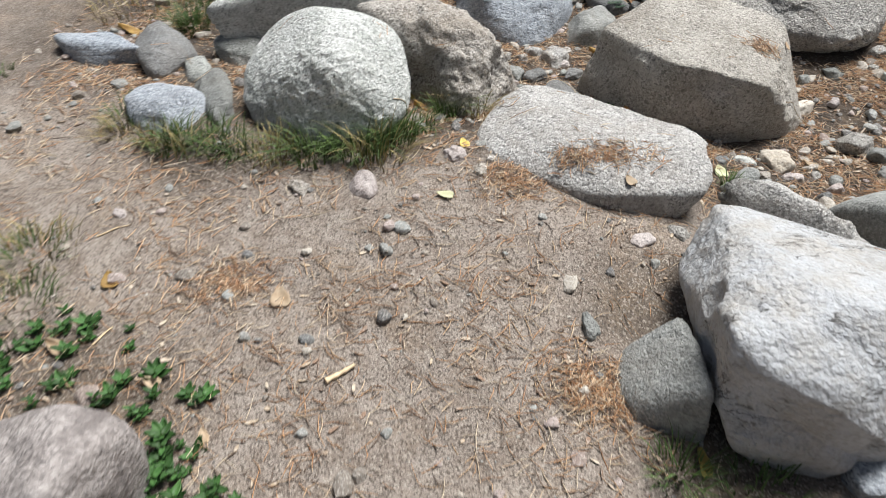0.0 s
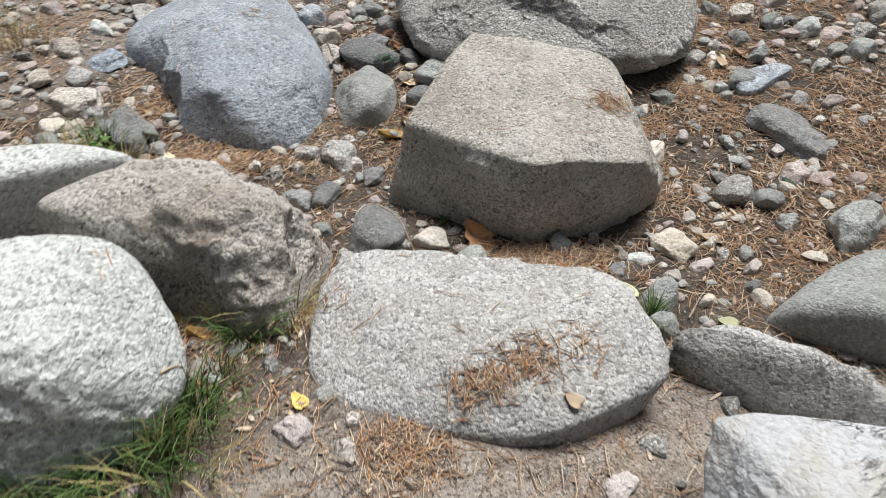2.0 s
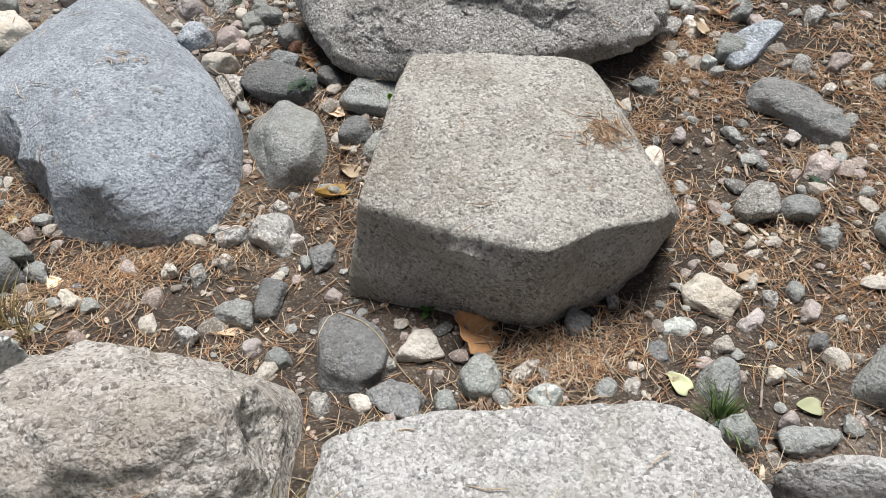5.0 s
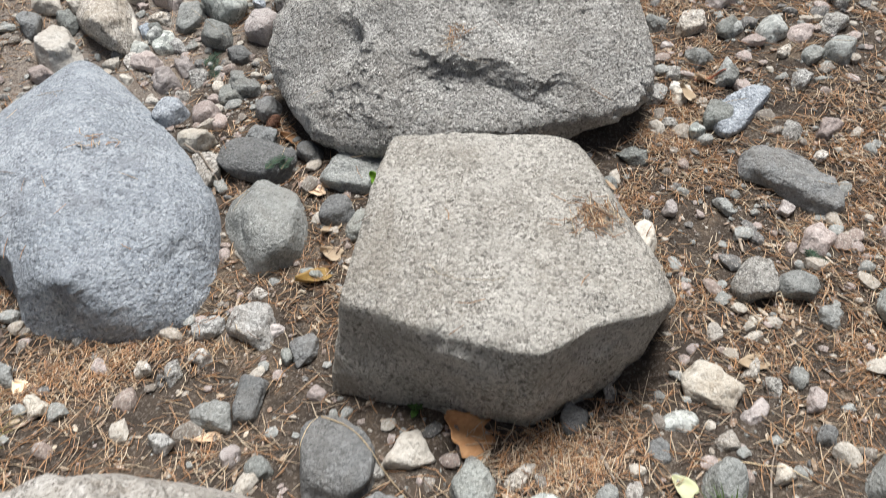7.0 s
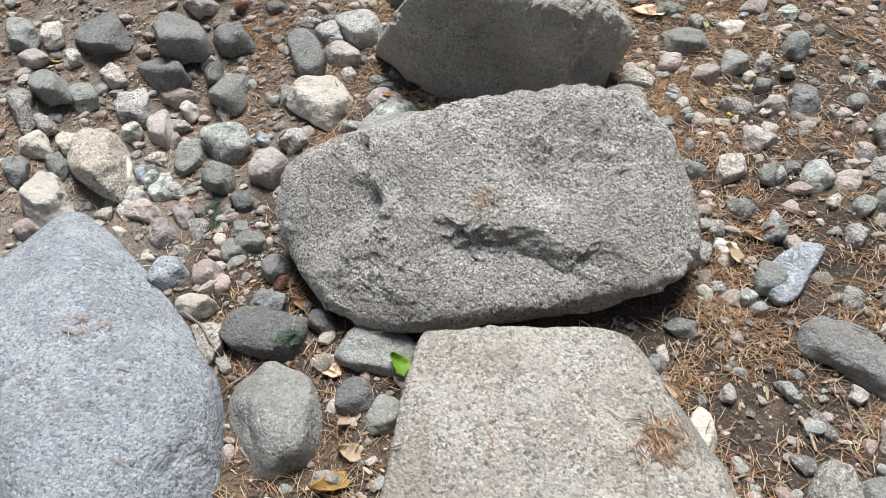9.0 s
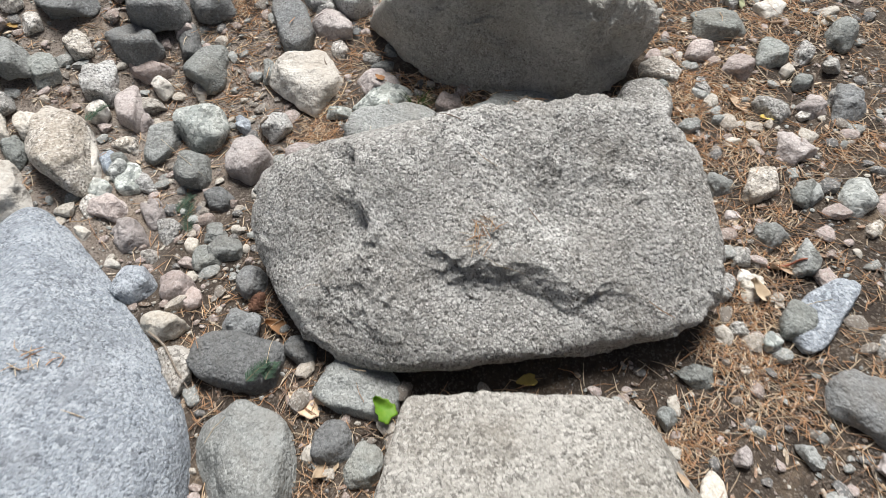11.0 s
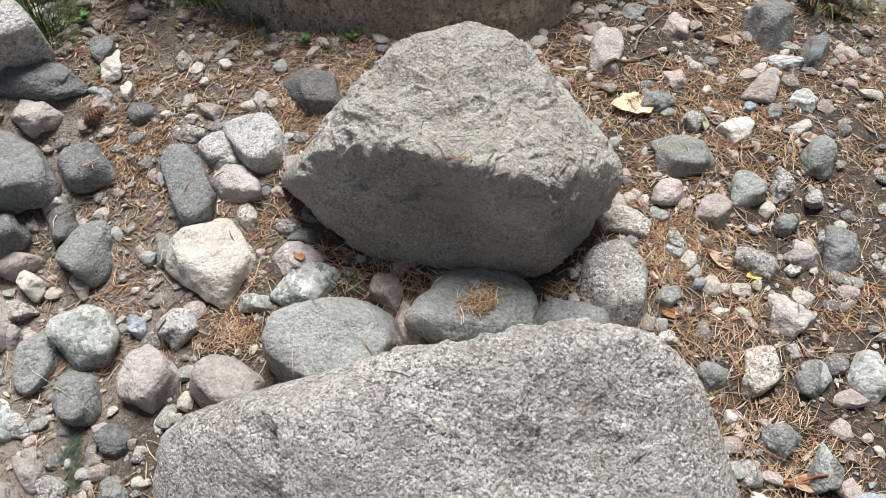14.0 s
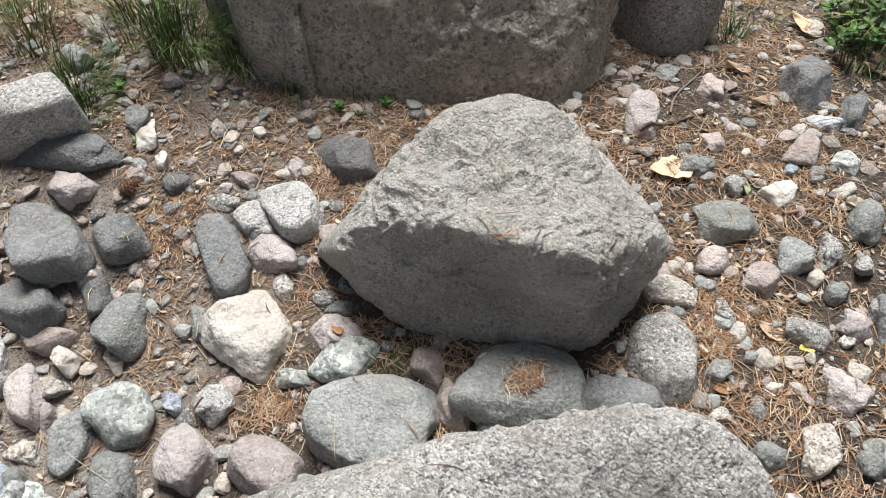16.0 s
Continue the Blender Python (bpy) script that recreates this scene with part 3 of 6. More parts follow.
boulder("boulder", "small dark rounded boulder shaded behind long grass", "dark", (2.044, 5.043, 0.310), (0.12, 0.20, 0.15),
        [(-22, -5, 0.052), (130, -23, 0.109), (135, 24, 0.100), (26, 75, 0.161), (-175, -6, 0.059), (-72, -21, 0.083), (108, -47, 0.157)], seed=67, sharp=8, rough=0.6, level=5)
boulder("boulder", "pale grey flat boulder with grass behind it", "pale", (1.339, 5.010, 0.254), (0.16, 0.13, 0.13),
        [(112, 2, 0.099), (-107, -14, 0.064), (78, -72, 0.117), (-139, 27, 0.119), (74, 57, 0.131), (-0, 5, 0.123), (-89, 76, 0.131), (-122, 0, 0.092), (-83, -3, 0.109), (-65, 0, 0.133)], seed=61, sharp=14, rough=0.5, level=5)
boulder("boulder", "grey rounded boulder with grass at its foot", "granite", (-0.690, 3.910, 0.039), (0.26, 0.42, 0.11),
        [(107, -79, 0.133), (133, 85, 0.115), (43, -33, 0.163), (13, 75, 0.147), (-172, 21, 0.200), (-28, -1, 0.188), (-112, -12, 0.163), (-174, 0, 0.259), (-120, -0, 0.231), (-46, -18, 0.230)], seed=71, sharp=10, rough=0.7, level=5)

# ---- loose stones ----
stone("dark", 1.382, 4.897, 0.333, 0.145, 0.064, 129, "angular", seed=1)
stone("pink", 1.305, 4.813, 0.189, 0.135, 0.070, 101, "angular", seed=2)
stone("dark", 1.174, 4.711, 0.296, 0.188, 0.140, 79, "block", seed=3)
stone("dark", 1.333, 4.614, 0.213, 0.147, 0.104, 78, "round", seed=4)
stone("dark", 1.054, 4.605, 0.196, 0.139, 0.099, 96, "block", seed=5)
stone("pink", 1.215, 4.603, 0.116, 0.081, 0.051, 84, "angular", seed=6)
stone("dark", 1.201, 4.536, 0.159, 0.083, 0.055, 71, "angular", seed=7)
stone("grey", 1.206, 4.426, 0.233, 0.151, 0.090, -144, "round", seed=8)
stone("pink", 1.031, 4.511, 0.163, 0.110, 0.059, 131, "angular", seed=9)
stone("cream", 1.048, 4.439, 0.108, 0.073, 0.052, 83, "angular", seed=10)
stone("dark", 1.514, 4.389, 0.293, 0.118, 0.079, 71, "block", seed=11)
stone("cream", 1.437, 4.161, 0.260, 0.220, 0.085, 93, "block", seed=12)
stone("pale", 1.725, 4.351, 0.221, 0.146, 0.089, 78, "block", seed=13)
stone("pale", 1.628, 4.390, 0.123, 0.090, 0.051, 69, "angular", seed=14)
stone("pink", 1.611, 4.285, 0.153, 0.129, 0.062, 93, "angular", seed=15)
stone("tan", 1.568, 4.200, 0.093, 0.058, 0.038, 60, "round", seed=16)
stone("granite", 1.615, 4.090, 0.080, 0.071, 0.034, -150, "angular", seed=17)
stone("pink", 1.582, 3.987, 0.154, 0.110, 0.051, 145, "angular", seed=18)
stone("dark", 1.947, 4.358, 0.222, 0.173, 0.083, 71, "angular", seed=19)
stone("flecked", 1.550, 3.914, 0.205, 0.120, 0.058, 138, "angular", seed=20)
stone("flecked", 1.428, 3.982, 0.105, 0.065, 0.033, 130, "angular", seed=21)
stone("grey", 1.471, 3.739, 0.296, 0.242, 0.140, 121, "block", seed=22)
stone("pink", 1.669, 3.758, 0.121, 0.096, 0.054, 50, "angular", seed=23)
stone("pink", 1.634, 3.629, 0.134, 0.097, 0.055, 61, "angular", seed=24)
stone("grey", 1.771, 3.546, 0.304, 0.225, 0.130, 126, "block", seed=25)
stone("dark", 1.899, 3.366, 0.232, 0.151, 0.090, 129, "angular", seed=26)
stone("granite", 2.047, 3.366, 0.235, 0.171, 0.110, 47, "round", seed=27)
stone("tan", 2.223, 3.459, 0.140, 0.106, 0.048, 104, "angular", seed=28)
stone("pink", 2.369, 3.444, 0.137, 0.088, 0.059, -174, "round", seed=29)
stone("pink", 2.409, 3.329, 0.149, 0.094, 0.061, -157, "angular", seed=30)
stone("grey", 2.501, 3.491, 0.182, 0.163, 0.082, 123, "round", seed=31)
stone("grey", 2.527, 3.308, 0.143, 0.097, 0.073, -162, "round", seed=32)
stone("granite", 2.619, 3.258, 0.152, 0.059, 0.041, -160, "angular", seed=33)
stone("grey", 2.616, 3.665, 0.121, 0.098, 0.048, -165, "angular", seed=34)
stone("pink", 2.682, 3.899, 0.194, 0.102, 0.069, -145, "block", seed=35)
stone("dark", 3.168, 3.634, 0.318, 0.180, 0.140, -155, "round", seed=36)
stone("dark", 3.141, 3.468, 0.231, 0.100, 0.072, -156, "angular", seed=37)
stone("white", 3.046, 3.505, 0.130, 0.094, 0.040, 135, "angular", seed=38)
stone("pink", 2.947, 3.826, 0.155, 0.109, 0.059, -155, "angular", seed=39)
stone("grey", 2.765, 3.238, 0.185, 0.106, 0.086, -160, "round", seed=40)
stone("granite", 2.355, 3.169, 0.122, 0.091, 0.046, 122, "angular", seed=41)
stone("pink", 2.286, 3.033, 0.178, 0.117, 0.062, 83, "angular", seed=42)
stone("tan", 2.115, 3.004, 0.164, 0.096, 0.066, -153, "angular", seed=43)
stone("grey", 2.031, 3.075, 0.106, 0.082, 0.054, 170, "angular", seed=44)
stone("grey", 2.184, 2.918, 0.104, 0.069, 0.059, -168, "round", seed=45)
stone("granite", 2.267, 3.345, 0.111, 0.064, 0.036, 48, "angular", seed=46)
stone("flecked", 1.076, 4.215, 0.200, 0.152, 0.113, 95, "round", seed=47)
stone("grey", 0.950, 4.234, 0.219, 0.101, 0.069, 45, "round", seed=48)
stone("grey", 0.976, 4.090, 0.177, 0.128, 0.098, 77, "round", seed=49)
stone("pink", 1.127, 4.019, 0.184, 0.162, 0.095, 68, "angular", seed=50)
stone("pink", 1.250, 3.845, 0.176, 0.149, 0.101, 107, "block", seed=51)
stone("granite", 1.255, 4.076, 0.133, 0.104, 0.066, 83, "angular", seed=52)
stone("blue", 1.180, 4.155, 0.072, 0.053, 0.039, 77, "round", seed=53)
stone("pink", 0.927, 4.407, 0.201, 0.096, 0.078, 73, "round", seed=54)
stone("granite", 1.604, 4.520, 0.102, 0.063, 0.027, 126, "angular", seed=55)
stone("cream", 1.567, 4.829, 0.142, 0.065, 0.041, 65, "angular", seed=56)
stone("cream", 1.546, 4.733, 0.087, 0.047, 0.032, 66, "round", seed=57)
stone("grey", 1.555, 5.176, 0.141, 0.100, 0.056, 89, "round", seed=58)
stone("dark", 1.542, 4.651, 0.103, 0.092, 0.044, 115, "round", seed=59)
stone("pink", 1.686, 4.535, 0.104, 0.078, 0.033, 117, "angular", seed=60)
stone("cream", 2.692, 3.448, 0.105, 0.097, 0.043, 151, "angular", seed=61)
stone("granite", 2.633, 3.551, 0.119, 0.079, 0.048, -161, "angular", seed=62)
stone("pink", 2.892, 3.486, 0.136, 0.097, 0.056, -164, "angular", seed=63)
stone("flecked", 2.934, 3.378, 0.113, 0.086, 0.046, -177, "angular", seed=64)
stone("dark", 2.831, 3.412, 0.096, 0.052, 0.035, -157, "angular", seed=65)
stone("granite", 2.541, 3.088, 0.079, 0.053, 0.039, -169, "angular", seed=66)
stone("pink", 2.452, 3.097, 0.088, 0.066, 0.044, 164, "round", seed=67)
stone("grey", 2.128, 3.259, 0.066, 0.055, 0.031, 172, "angular", seed=68)
stone("cream", 2.831, 3.331, 0.104, 0.059, 0.031, 159, "angular", seed=69)
stone("granite", 2.635, 3.171, 0.074, 0.054, 0.039, -173, "round", seed=70)
stone("cream", 2.518, 3.239, 0.059, 0.038, 0.026, -162, "angular", seed=71)
stone("grey", 2.513, 3.181, 0.075, 0.052, 0.041, -167, "round", seed=72)
stone("cream", 2.183, 3.150, 0.053, 0.036, 0.020, 147, "angular", seed=73)
stone("tan", 2.034, 3.199, 0.056, 0.045, 0.027, 167, "angular", seed=74)
stone("grey", 0.820, 4.235, 0.095, 0.068, 0.058, 99, "round", seed=75)
stone("pink", 0.947, 4.343, 0.070, 0.044, 0.035, 81, "round", seed=76)
stone("tan", 0.868, 4.282, 0.091, 0.062, 0.043, 108, "angular", seed=77)
stone("cream", 1.139, 4.348, 0.074, 0.040, 0.029, 70, "round", seed=78)
stone("dark", 1.671, 3.511, 0.131, 0.064, 0.039, 136, "round", seed=79)
stone("cream", 1.571, 3.544, 0.045, 0.042, 0.023, 136, "angular", seed=80)
stone("tan", 1.670, 5.253, 0.131, 0.070, 0.047, 69, "angular", seed=81)
stone("cream", 1.816, 4.627, 0.050, 0.040, 0.021, 79, "round", seed=82)
stone("grey", 1.573, 4.884, 0.116, 0.077, 0.051, 73, "round", seed=83)
stone("pink", 1.724, 4.941, 0.086, 0.064, 0.027, 107, "angular", seed=84)
stone("grey", 1.666, 5.165, 0.085, 0.056, 0.034, 74, "round", seed=85)
stone("pink", 1.817, 4.457, 0.093, 0.057, 0.033, 58, "angular", seed=86)
stone("pink", 2.742, 3.685, 0.084, 0.076, 0.033, 52, "angular", seed=87)
stone("pink", 3.007, 3.972, 0.091, 0.080, 0.033, -174, "angular", seed=88)
stone("cream", 2.769, 3.599, 0.046, 0.033, 0.022, -158, "round", seed=89)
stone("grey", 2.886, 3.662, 0.056, 0.046, 0.025, -175, "round", seed=90)
stone("pink", 2.835, 3.687, 0.058, 0.047, 0.020, 159, "angular", seed=91)
stone("grey", 1.627, 4.036, 0.085, 0.052, 0.027, 153, "round", seed=92)
stone("dark", 2.118, 3.467, 0.068, 0.035, 0.020, -146, "angular", seed=93)
stone("grey", 2.182, 3.415, 0.056, 0.047, 0.024, 162, "angular", seed=94)
stone("grey", 1.359, 4.290, 0.110, 0.064, 0.043, 65, "round", seed=95)
stone("grey", 1.493, 4.761, 0.073, 0.053, 0.032, 82, "round", seed=96)
stone("pink", 1.636, 4.551, 0.066, 0.043, 0.018, 124, "angular", seed=97)
stone("dark", 1.642, 4.216, 0.060, 0.051, 0.025, 85, "angular", seed=98)
stone("grey", 1.680, 4.083, 0.074, 0.049, 0.028, 57, "angular", seed=99)
stone("pink", 1.136, 4.575, 0.079, 0.036, 0.024, 70, "angular", seed=100)
stone("tan", 2.406, 3.094, 0.043, 0.033, 0.020, 171, "angular", seed=101)
stone("grey", 2.211, 3.230, 0.046, 0.036, 0.023, 160, "round", seed=102)
stone("blue", 2.800, 3.475, 0.054, 0.038, 0.026, -162, "round", seed=103)
stone("granite", 0.885, 4.528, 0.176, 0.123, 0.081, 80, "angular", seed=104)
stone("cream", 0.749, 4.283, 0.199, 0.079, 0.062, 73, "round", seed=105)
stone("flecked", 0.805, 4.218, 0.111, 0.078, 0.054, 85, "angular", seed=106)
stone("pale", 0.842, 4.130, 0.119, 0.068, 0.042, 106, "angular", seed=107)
stone("pink", 0.727, 4.094, 0.128, 0.097, 0.060, 106, "angular", seed=108)
stone("pink", 0.737, 3.974, 0.146, 0.119, 0.074, 96, "angular", seed=109)
stone("flecked", 0.733, 4.174, 0.093, 0.070, 0.050, 100, "round", seed=110)
stone("pink", 0.836, 4.035, 0.070, 0.052, 0.034, 87, "angular", seed=111)
stone("dark", 0.988, 3.935, 0.108, 0.088, 0.055, 110, "round", seed=112)
stone("grey", 0.925, 3.769, 0.106, 0.099, 0.051, 152, "angular", seed=113)
stone("grey", 0.927, 3.839, 0.075, 0.070, 0.035, 156, "angular", seed=114)
stone("cream", 0.859, 3.838, 0.053, 0.043, 0.031, 89, "round", seed=115)
stone("blue", 0.682, 3.798, 0.146, 0.114, 0.087, 103, "round", seed=116)
stone("pink", 0.767, 3.731, 0.139, 0.097, 0.063, 79, "angular", seed=117)
stone("cream", 0.691, 3.657, 0.129, 0.086, 0.058, 119, "angular", seed=118)
stone("dark", 0.927, 3.626, 0.116, 0.092, 0.060, 59, "round", seed=119)
stone("dark", 0.854, 3.521, 0.128, 0.099, 0.061, 125, "angular", seed=120)
stone("cream", 0.635, 4.057, 0.065, 0.047, 0.030, 113, "angular", seed=121)
stone("tan", 0.752, 3.881, 0.070, 0.052, 0.031, 118, "angular", seed=122)
stone("pink", 0.827, 3.793, 0.068, 0.046, 0.027, 126, "angular", seed=123)
stone("cream", 0.663, 3.909, 0.056, 0.033, 0.021, 129, "angular", seed=124)
stone("granite", 0.823, 3.936, 0.084, 0.054, 0.035, 77, "angular", seed=125)
stone("cream", 1.082, 3.895, 0.049, 0.030, 0.019, 66, "round", seed=126)
stone("pink", 1.992, 2.983, 0.068, 0.048, 0.027, 155, "angular", seed=127)
stone("grey", 2.012, 2.891, 0.108, 0.090, 0.057, -153, "angular", seed=128)
stone("granite", 1.906, 2.885, 0.075, 0.058, 0.046, -164, "round", seed=129)
stone("cream", 1.877, 2.845, 0.060, 0.047, 0.033, -167, "angular", seed=130)
stone("grey", 2.026, 2.789, 0.109, 0.063, 0.051, -153, "round", seed=131)
stone("grey", 1.887, 2.690, 0.121, 0.081, 0.069, -160, "round", seed=132)
stone("flecked", 1.798, 2.694, 0.072, 0.050, 0.042, -160, "round", seed=133)
stone("tan", 0.990, 4.391, 0.095, 0.070, 0.036, 117, "angular", seed=134)
stone("cream", 0.844, 4.441, 0.101, 0.076, 0.052, 96, "round", seed=135)
stone("tan", 0.863, 4.291, 0.105, 0.073, 0.039, 123, "angular", seed=136)
stone("pink", 0.947, 4.339, 0.084, 0.054, 0.040, 77, "round", seed=137)
stone("tan", 1.142, 4.366, 0.070, 0.049, 0.031, 76, "angular", seed=138)
stone("pale", 1.631, 4.421, 0.175, 0.101, 0.063, 80, "round", seed=139)
stone("grey", 1.300, 3.749, 0.080, 0.046, 0.025, 137, "round", seed=140)
stone("pale", 1.732, 4.331, 0.119, 0.105, 0.046, 88, "angular", seed=141)
stone("pink", 1.552, 2.556, 0.061, 0.044, 0.031, -152, "round", seed=142)
stone("grey", 1.660, 2.469, 0.076, 0.043, 0.023, 70, "angular", seed=143)
stone("pink", 1.761, 2.364, 0.076, 0.043, 0.030, -155, "angular", seed=144)
stone("pink", 1.726, 2.247, 0.117, 0.089, 0.059, -176, "angular", seed=145)
stone("granite", 1.521, 2.268, 0.159, 0.121, 0.085, -140, "round", seed=146)
stone("grey", 1.583, 2.192, 0.123, 0.096, 0.069, -140, "round", seed=147)
stone("dark", 1.854, 2.410, 0.288, 0.155, 0.060, 96, "block", seed=148)
stone("grey", 1.608, 2.748, 0.120, 0.074, 0.033, 144, "angular", seed=149)
stone("blue", 1.953, 2.672, 0.242, 0.101, 0.035, -172, "block", seed=150)
stone("granite", 1.805, 2.694, 0.070, 0.050, 0.030, -154, "angular", seed=151)
stone("cream", 1.877, 2.821, 0.118, 0.053, 0.032, -144, "angular", seed=152)
stone("granite", 1.816, 2.865, 0.092, 0.062, 0.042, -147, "round", seed=153)
stone("grey", 2.030, 2.781, 0.124, 0.079, 0.057, -150, "round", seed=154)
stone("grey", 2.015, 2.888, 0.115, 0.092, 0.044, -161, "angular", seed=155)
stone("granite", 1.916, 2.900, 0.073, 0.061, 0.028, -169, "angular", seed=156)
stone("grey", 2.197, 2.908, 0.114, 0.077, 0.050, -152, "round", seed=157)
stone("flecked", 2.281, 2.826, 0.160, 0.094, 0.071, -151, "round", seed=158)
stone("pink", 2.335, 2.760, 0.114, 0.076, 0.051, -158, "round", seed=159)
stone("granite", 2.450, 2.725, 0.130, 0.094, 0.049, -169, "angular", seed=160)
stone("grey", 2.339, 2.628, 0.190, 0.117, 0.090, -157, "round", seed=161)
stone("pink", 2.064, 2.463, 0.109, 0.080, 0.046, -176, "angular", seed=162)
stone("granite", 2.170, 2.631, 0.107, 0.069, 0.044, -153, "angular", seed=163)
stone("granite", 1.984, 2.520, 0.093, 0.056, 0.043, -155, "round", seed=164)
stone("dark", 2.542, 3.052, 0.198, 0.107, 0.063, -139, "angular", seed=165)
stone("pink", 2.463, 3.099, 0.114, 0.074, 0.040, -150, "angular", seed=166)
stone("grey", 2.663, 2.937, 0.108, 0.077, 0.044, -162, "round", seed=167)
stone("granite", 2.600, 2.812, 0.185, 0.080, 0.066, -151, "round", seed=168)
stone("pink", 2.583, 2.933, 0.086, 0.067, 0.029, -177, "angular", seed=169)
stone("pink", 2.558, 2.864, 0.077, 0.050, 0.032, -158, "round", seed=170)
stone("granite", 2.805, 2.957, 0.116, 0.057, 0.041, -152, "angular", seed=171)
stone("dark", 2.920, 2.958, 0.136, 0.067, 0.056, -152, "round", seed=172)
stone("grey", 2.846, 3.033, 0.099, 0.052, 0.034, -152, "angular", seed=173)
stone("granite", 1.767, 2.764, 0.061, 0.050, 0.023, 164, "angular", seed=174)
stone("grey", 2.278, 2.677, 0.097, 0.062, 0.045, -157, "round", seed=175)
stone("tan", 2.231, 2.741, 0.065, 0.048, 0.029, -165, "round", seed=176)
stone("tan", 1.968, 2.415, 0.053, 0.039, 0.023, -179, "angular", seed=177)
stone("grey", 1.486, 2.721, 0.064, 0.054, 0.033, -155, "round", seed=178)
stone("cream", 1.433, 2.532, 0.158, 0.063, 0.044, -142, "round", seed=179)
stone("grey", 0.707, 3.199, 0.312, 0.243, 0.140, 75, "round", seed=180)
stone("dark", 0.792, 3.446, 0.232, 0.144, 0.075, 132, "block", seed=181)
stone("tan", 0.679, 3.526, 0.177, 0.090, 0.055, 75, "angular", seed=182)
stone("dark", 0.927, 3.375, 0.101, 0.085, 0.044, 108, "round", seed=183)
stone("grey", 0.989, 3.192, 0.216, 0.138, 0.072, 128, "block", seed=184)
stone("dark", 0.868, 3.126, 0.134, 0.131, 0.070, 100, "round", seed=185)
stone("grey", 0.901, 3.038, 0.114, 0.089, 0.053, -145, "round", seed=186)
stone("tan", 0.700, 4.364, 0.401, 0.204, 0.140, 81, "round", seed=187)
stone("cream", 0.501, 4.286, 0.253, 0.159, 0.092, 92, "angular", seed=188)
stone("pink", 0.419, 4.202, 0.128, 0.085, 0.052, 106, "round", seed=189)
stone("cream", 0.563, 4.530, 0.198, 0.128, 0.065, 98, "angular", seed=190)
stone("dark", 0.480, 4.447, 0.154, 0.081, 0.066, 82, "round", seed=191)
stone("grey", 0.586, 4.410, 0.131, 0.070, 0.055, 80, "round", seed=192)
stone("granite", 0.593, 4.696, 0.271, 0.108, 0.078, 79, "angular", seed=193)
stone("grey", 0.696, 4.739, 0.255, 0.140, 0.089, 91, "round", seed=194)
stone("grey", 0.772, 4.652, 0.195, 0.095, 0.065, 77, "angular", seed=195)
stone("dark", 0.942, 4.853, 0.280, 0.172, 0.082, 86, "angular", seed=196)
stone("blue", 0.793, 4.254, 0.130, 0.062, 0.045, 74, "round", seed=197)
stone("flecked", 0.816, 4.168, 0.123, 0.087, 0.049, 88, "round", seed=198)
stone("pink", 0.704, 4.879, 0.157, 0.101, 0.053, 98, "round", seed=199)
stone("tan", 0.803, 4.944, 0.178, 0.094, 0.053, 82, "angular", seed=200)
stone("grey", 0.718, 5.007, 0.224, 0.110, 0.068, 82, "angular", seed=201)
stone("cream", 0.607, 3.177, 0.052, 0.042, 0.024, 98, "angular", seed=202)
stone("grey", 0.709, 3.002, 0.080, 0.057, 0.034, 133, "round", seed=203)
stone("tan", 0.576, 3.032, 0.067, 0.040, 0.026, 133, "round", seed=204)
stone("grey", 0.624, 3.039, 0.053, 0.033, 0.021, 135, "round", seed=205)
stone("cream", 0.652, 4.486, 0.173, 0.101, 0.059, 86, "angular", seed=206)
stone("granite", 0.621, 4.589, 0.136, 0.069, 0.055, 79, "round", seed=207)
stone("tan", 0.817, 4.820, 0.149, 0.074, 0.047, 79, "angular", seed=208)
stone("dark", 0.412, 2.757, 0.146, 0.071, 0.040, 51, "block", seed=209)
stone("grey", 0.328, 2.773, 0.108, 0.090, 0.043, 144, "angular", seed=210)
stone("pale", 0.215, 2.764, 0.066, 0.048, 0.031, 114, "round", seed=211)
stone("pale", 0.518, 2.947, 0.195, 0.144, 0.072, 105, "angular", seed=212)
stone("pale", 0.426, 3.017, 0.095, 0.071, 0.031, 174, "angular", seed=213)
stone("tan", 0.255, 2.989, 0.062, 0.049, 0.027, 101, "angular", seed=214)
stone("granite", 0.307, 2.940, 0.077, 0.041, 0.025, 73, "angular", seed=215)
stone("dark", -0.085, 3.227, 0.196, 0.110, 0.089, 86, "block", seed=216)
stone("grey", -0.010, 3.160, 0.098, 0.059, 0.031, 132, "angular", seed=217)
stone("cream", 0.028, 3.022, 0.075, 0.050, 0.033, 95, "angular", seed=218)
stone("dark", 0.487, 2.479, 0.218, 0.158, 0.103, 65, "round", seed=219)
stone("cream", 0.612, 2.411, 0.133, 0.092, 0.046, 155, "angular", seed=220)
stone("grey", 0.658, 2.260, 0.113, 0.108, 0.066, -150, "round", seed=221)
stone("tan", 0.746, 2.225, 0.101, 0.055, 0.031, -166, "angular", seed=222)
stone("grey", 0.350, 2.578, 0.071, 0.061, 0.037, 112, "round", seed=223)
stone("flecked", 0.733, 2.145, 0.070, 0.062, 0.038, 163, "round", seed=224)
stone("grey", 0.842, 2.090, 0.067, 0.057, 0.035, -153, "angular", seed=225)
stone("tan", 0.891, 2.067, 0.066, 0.046, 0.028, -142, "angular", seed=226)
stone("grey", 1.042, 1.976, 0.116, 0.090, 0.068, -159, "round", seed=227)
stone("dark", 1.001, 2.101, 0.085, 0.059, 0.041, -143, "round", seed=228)
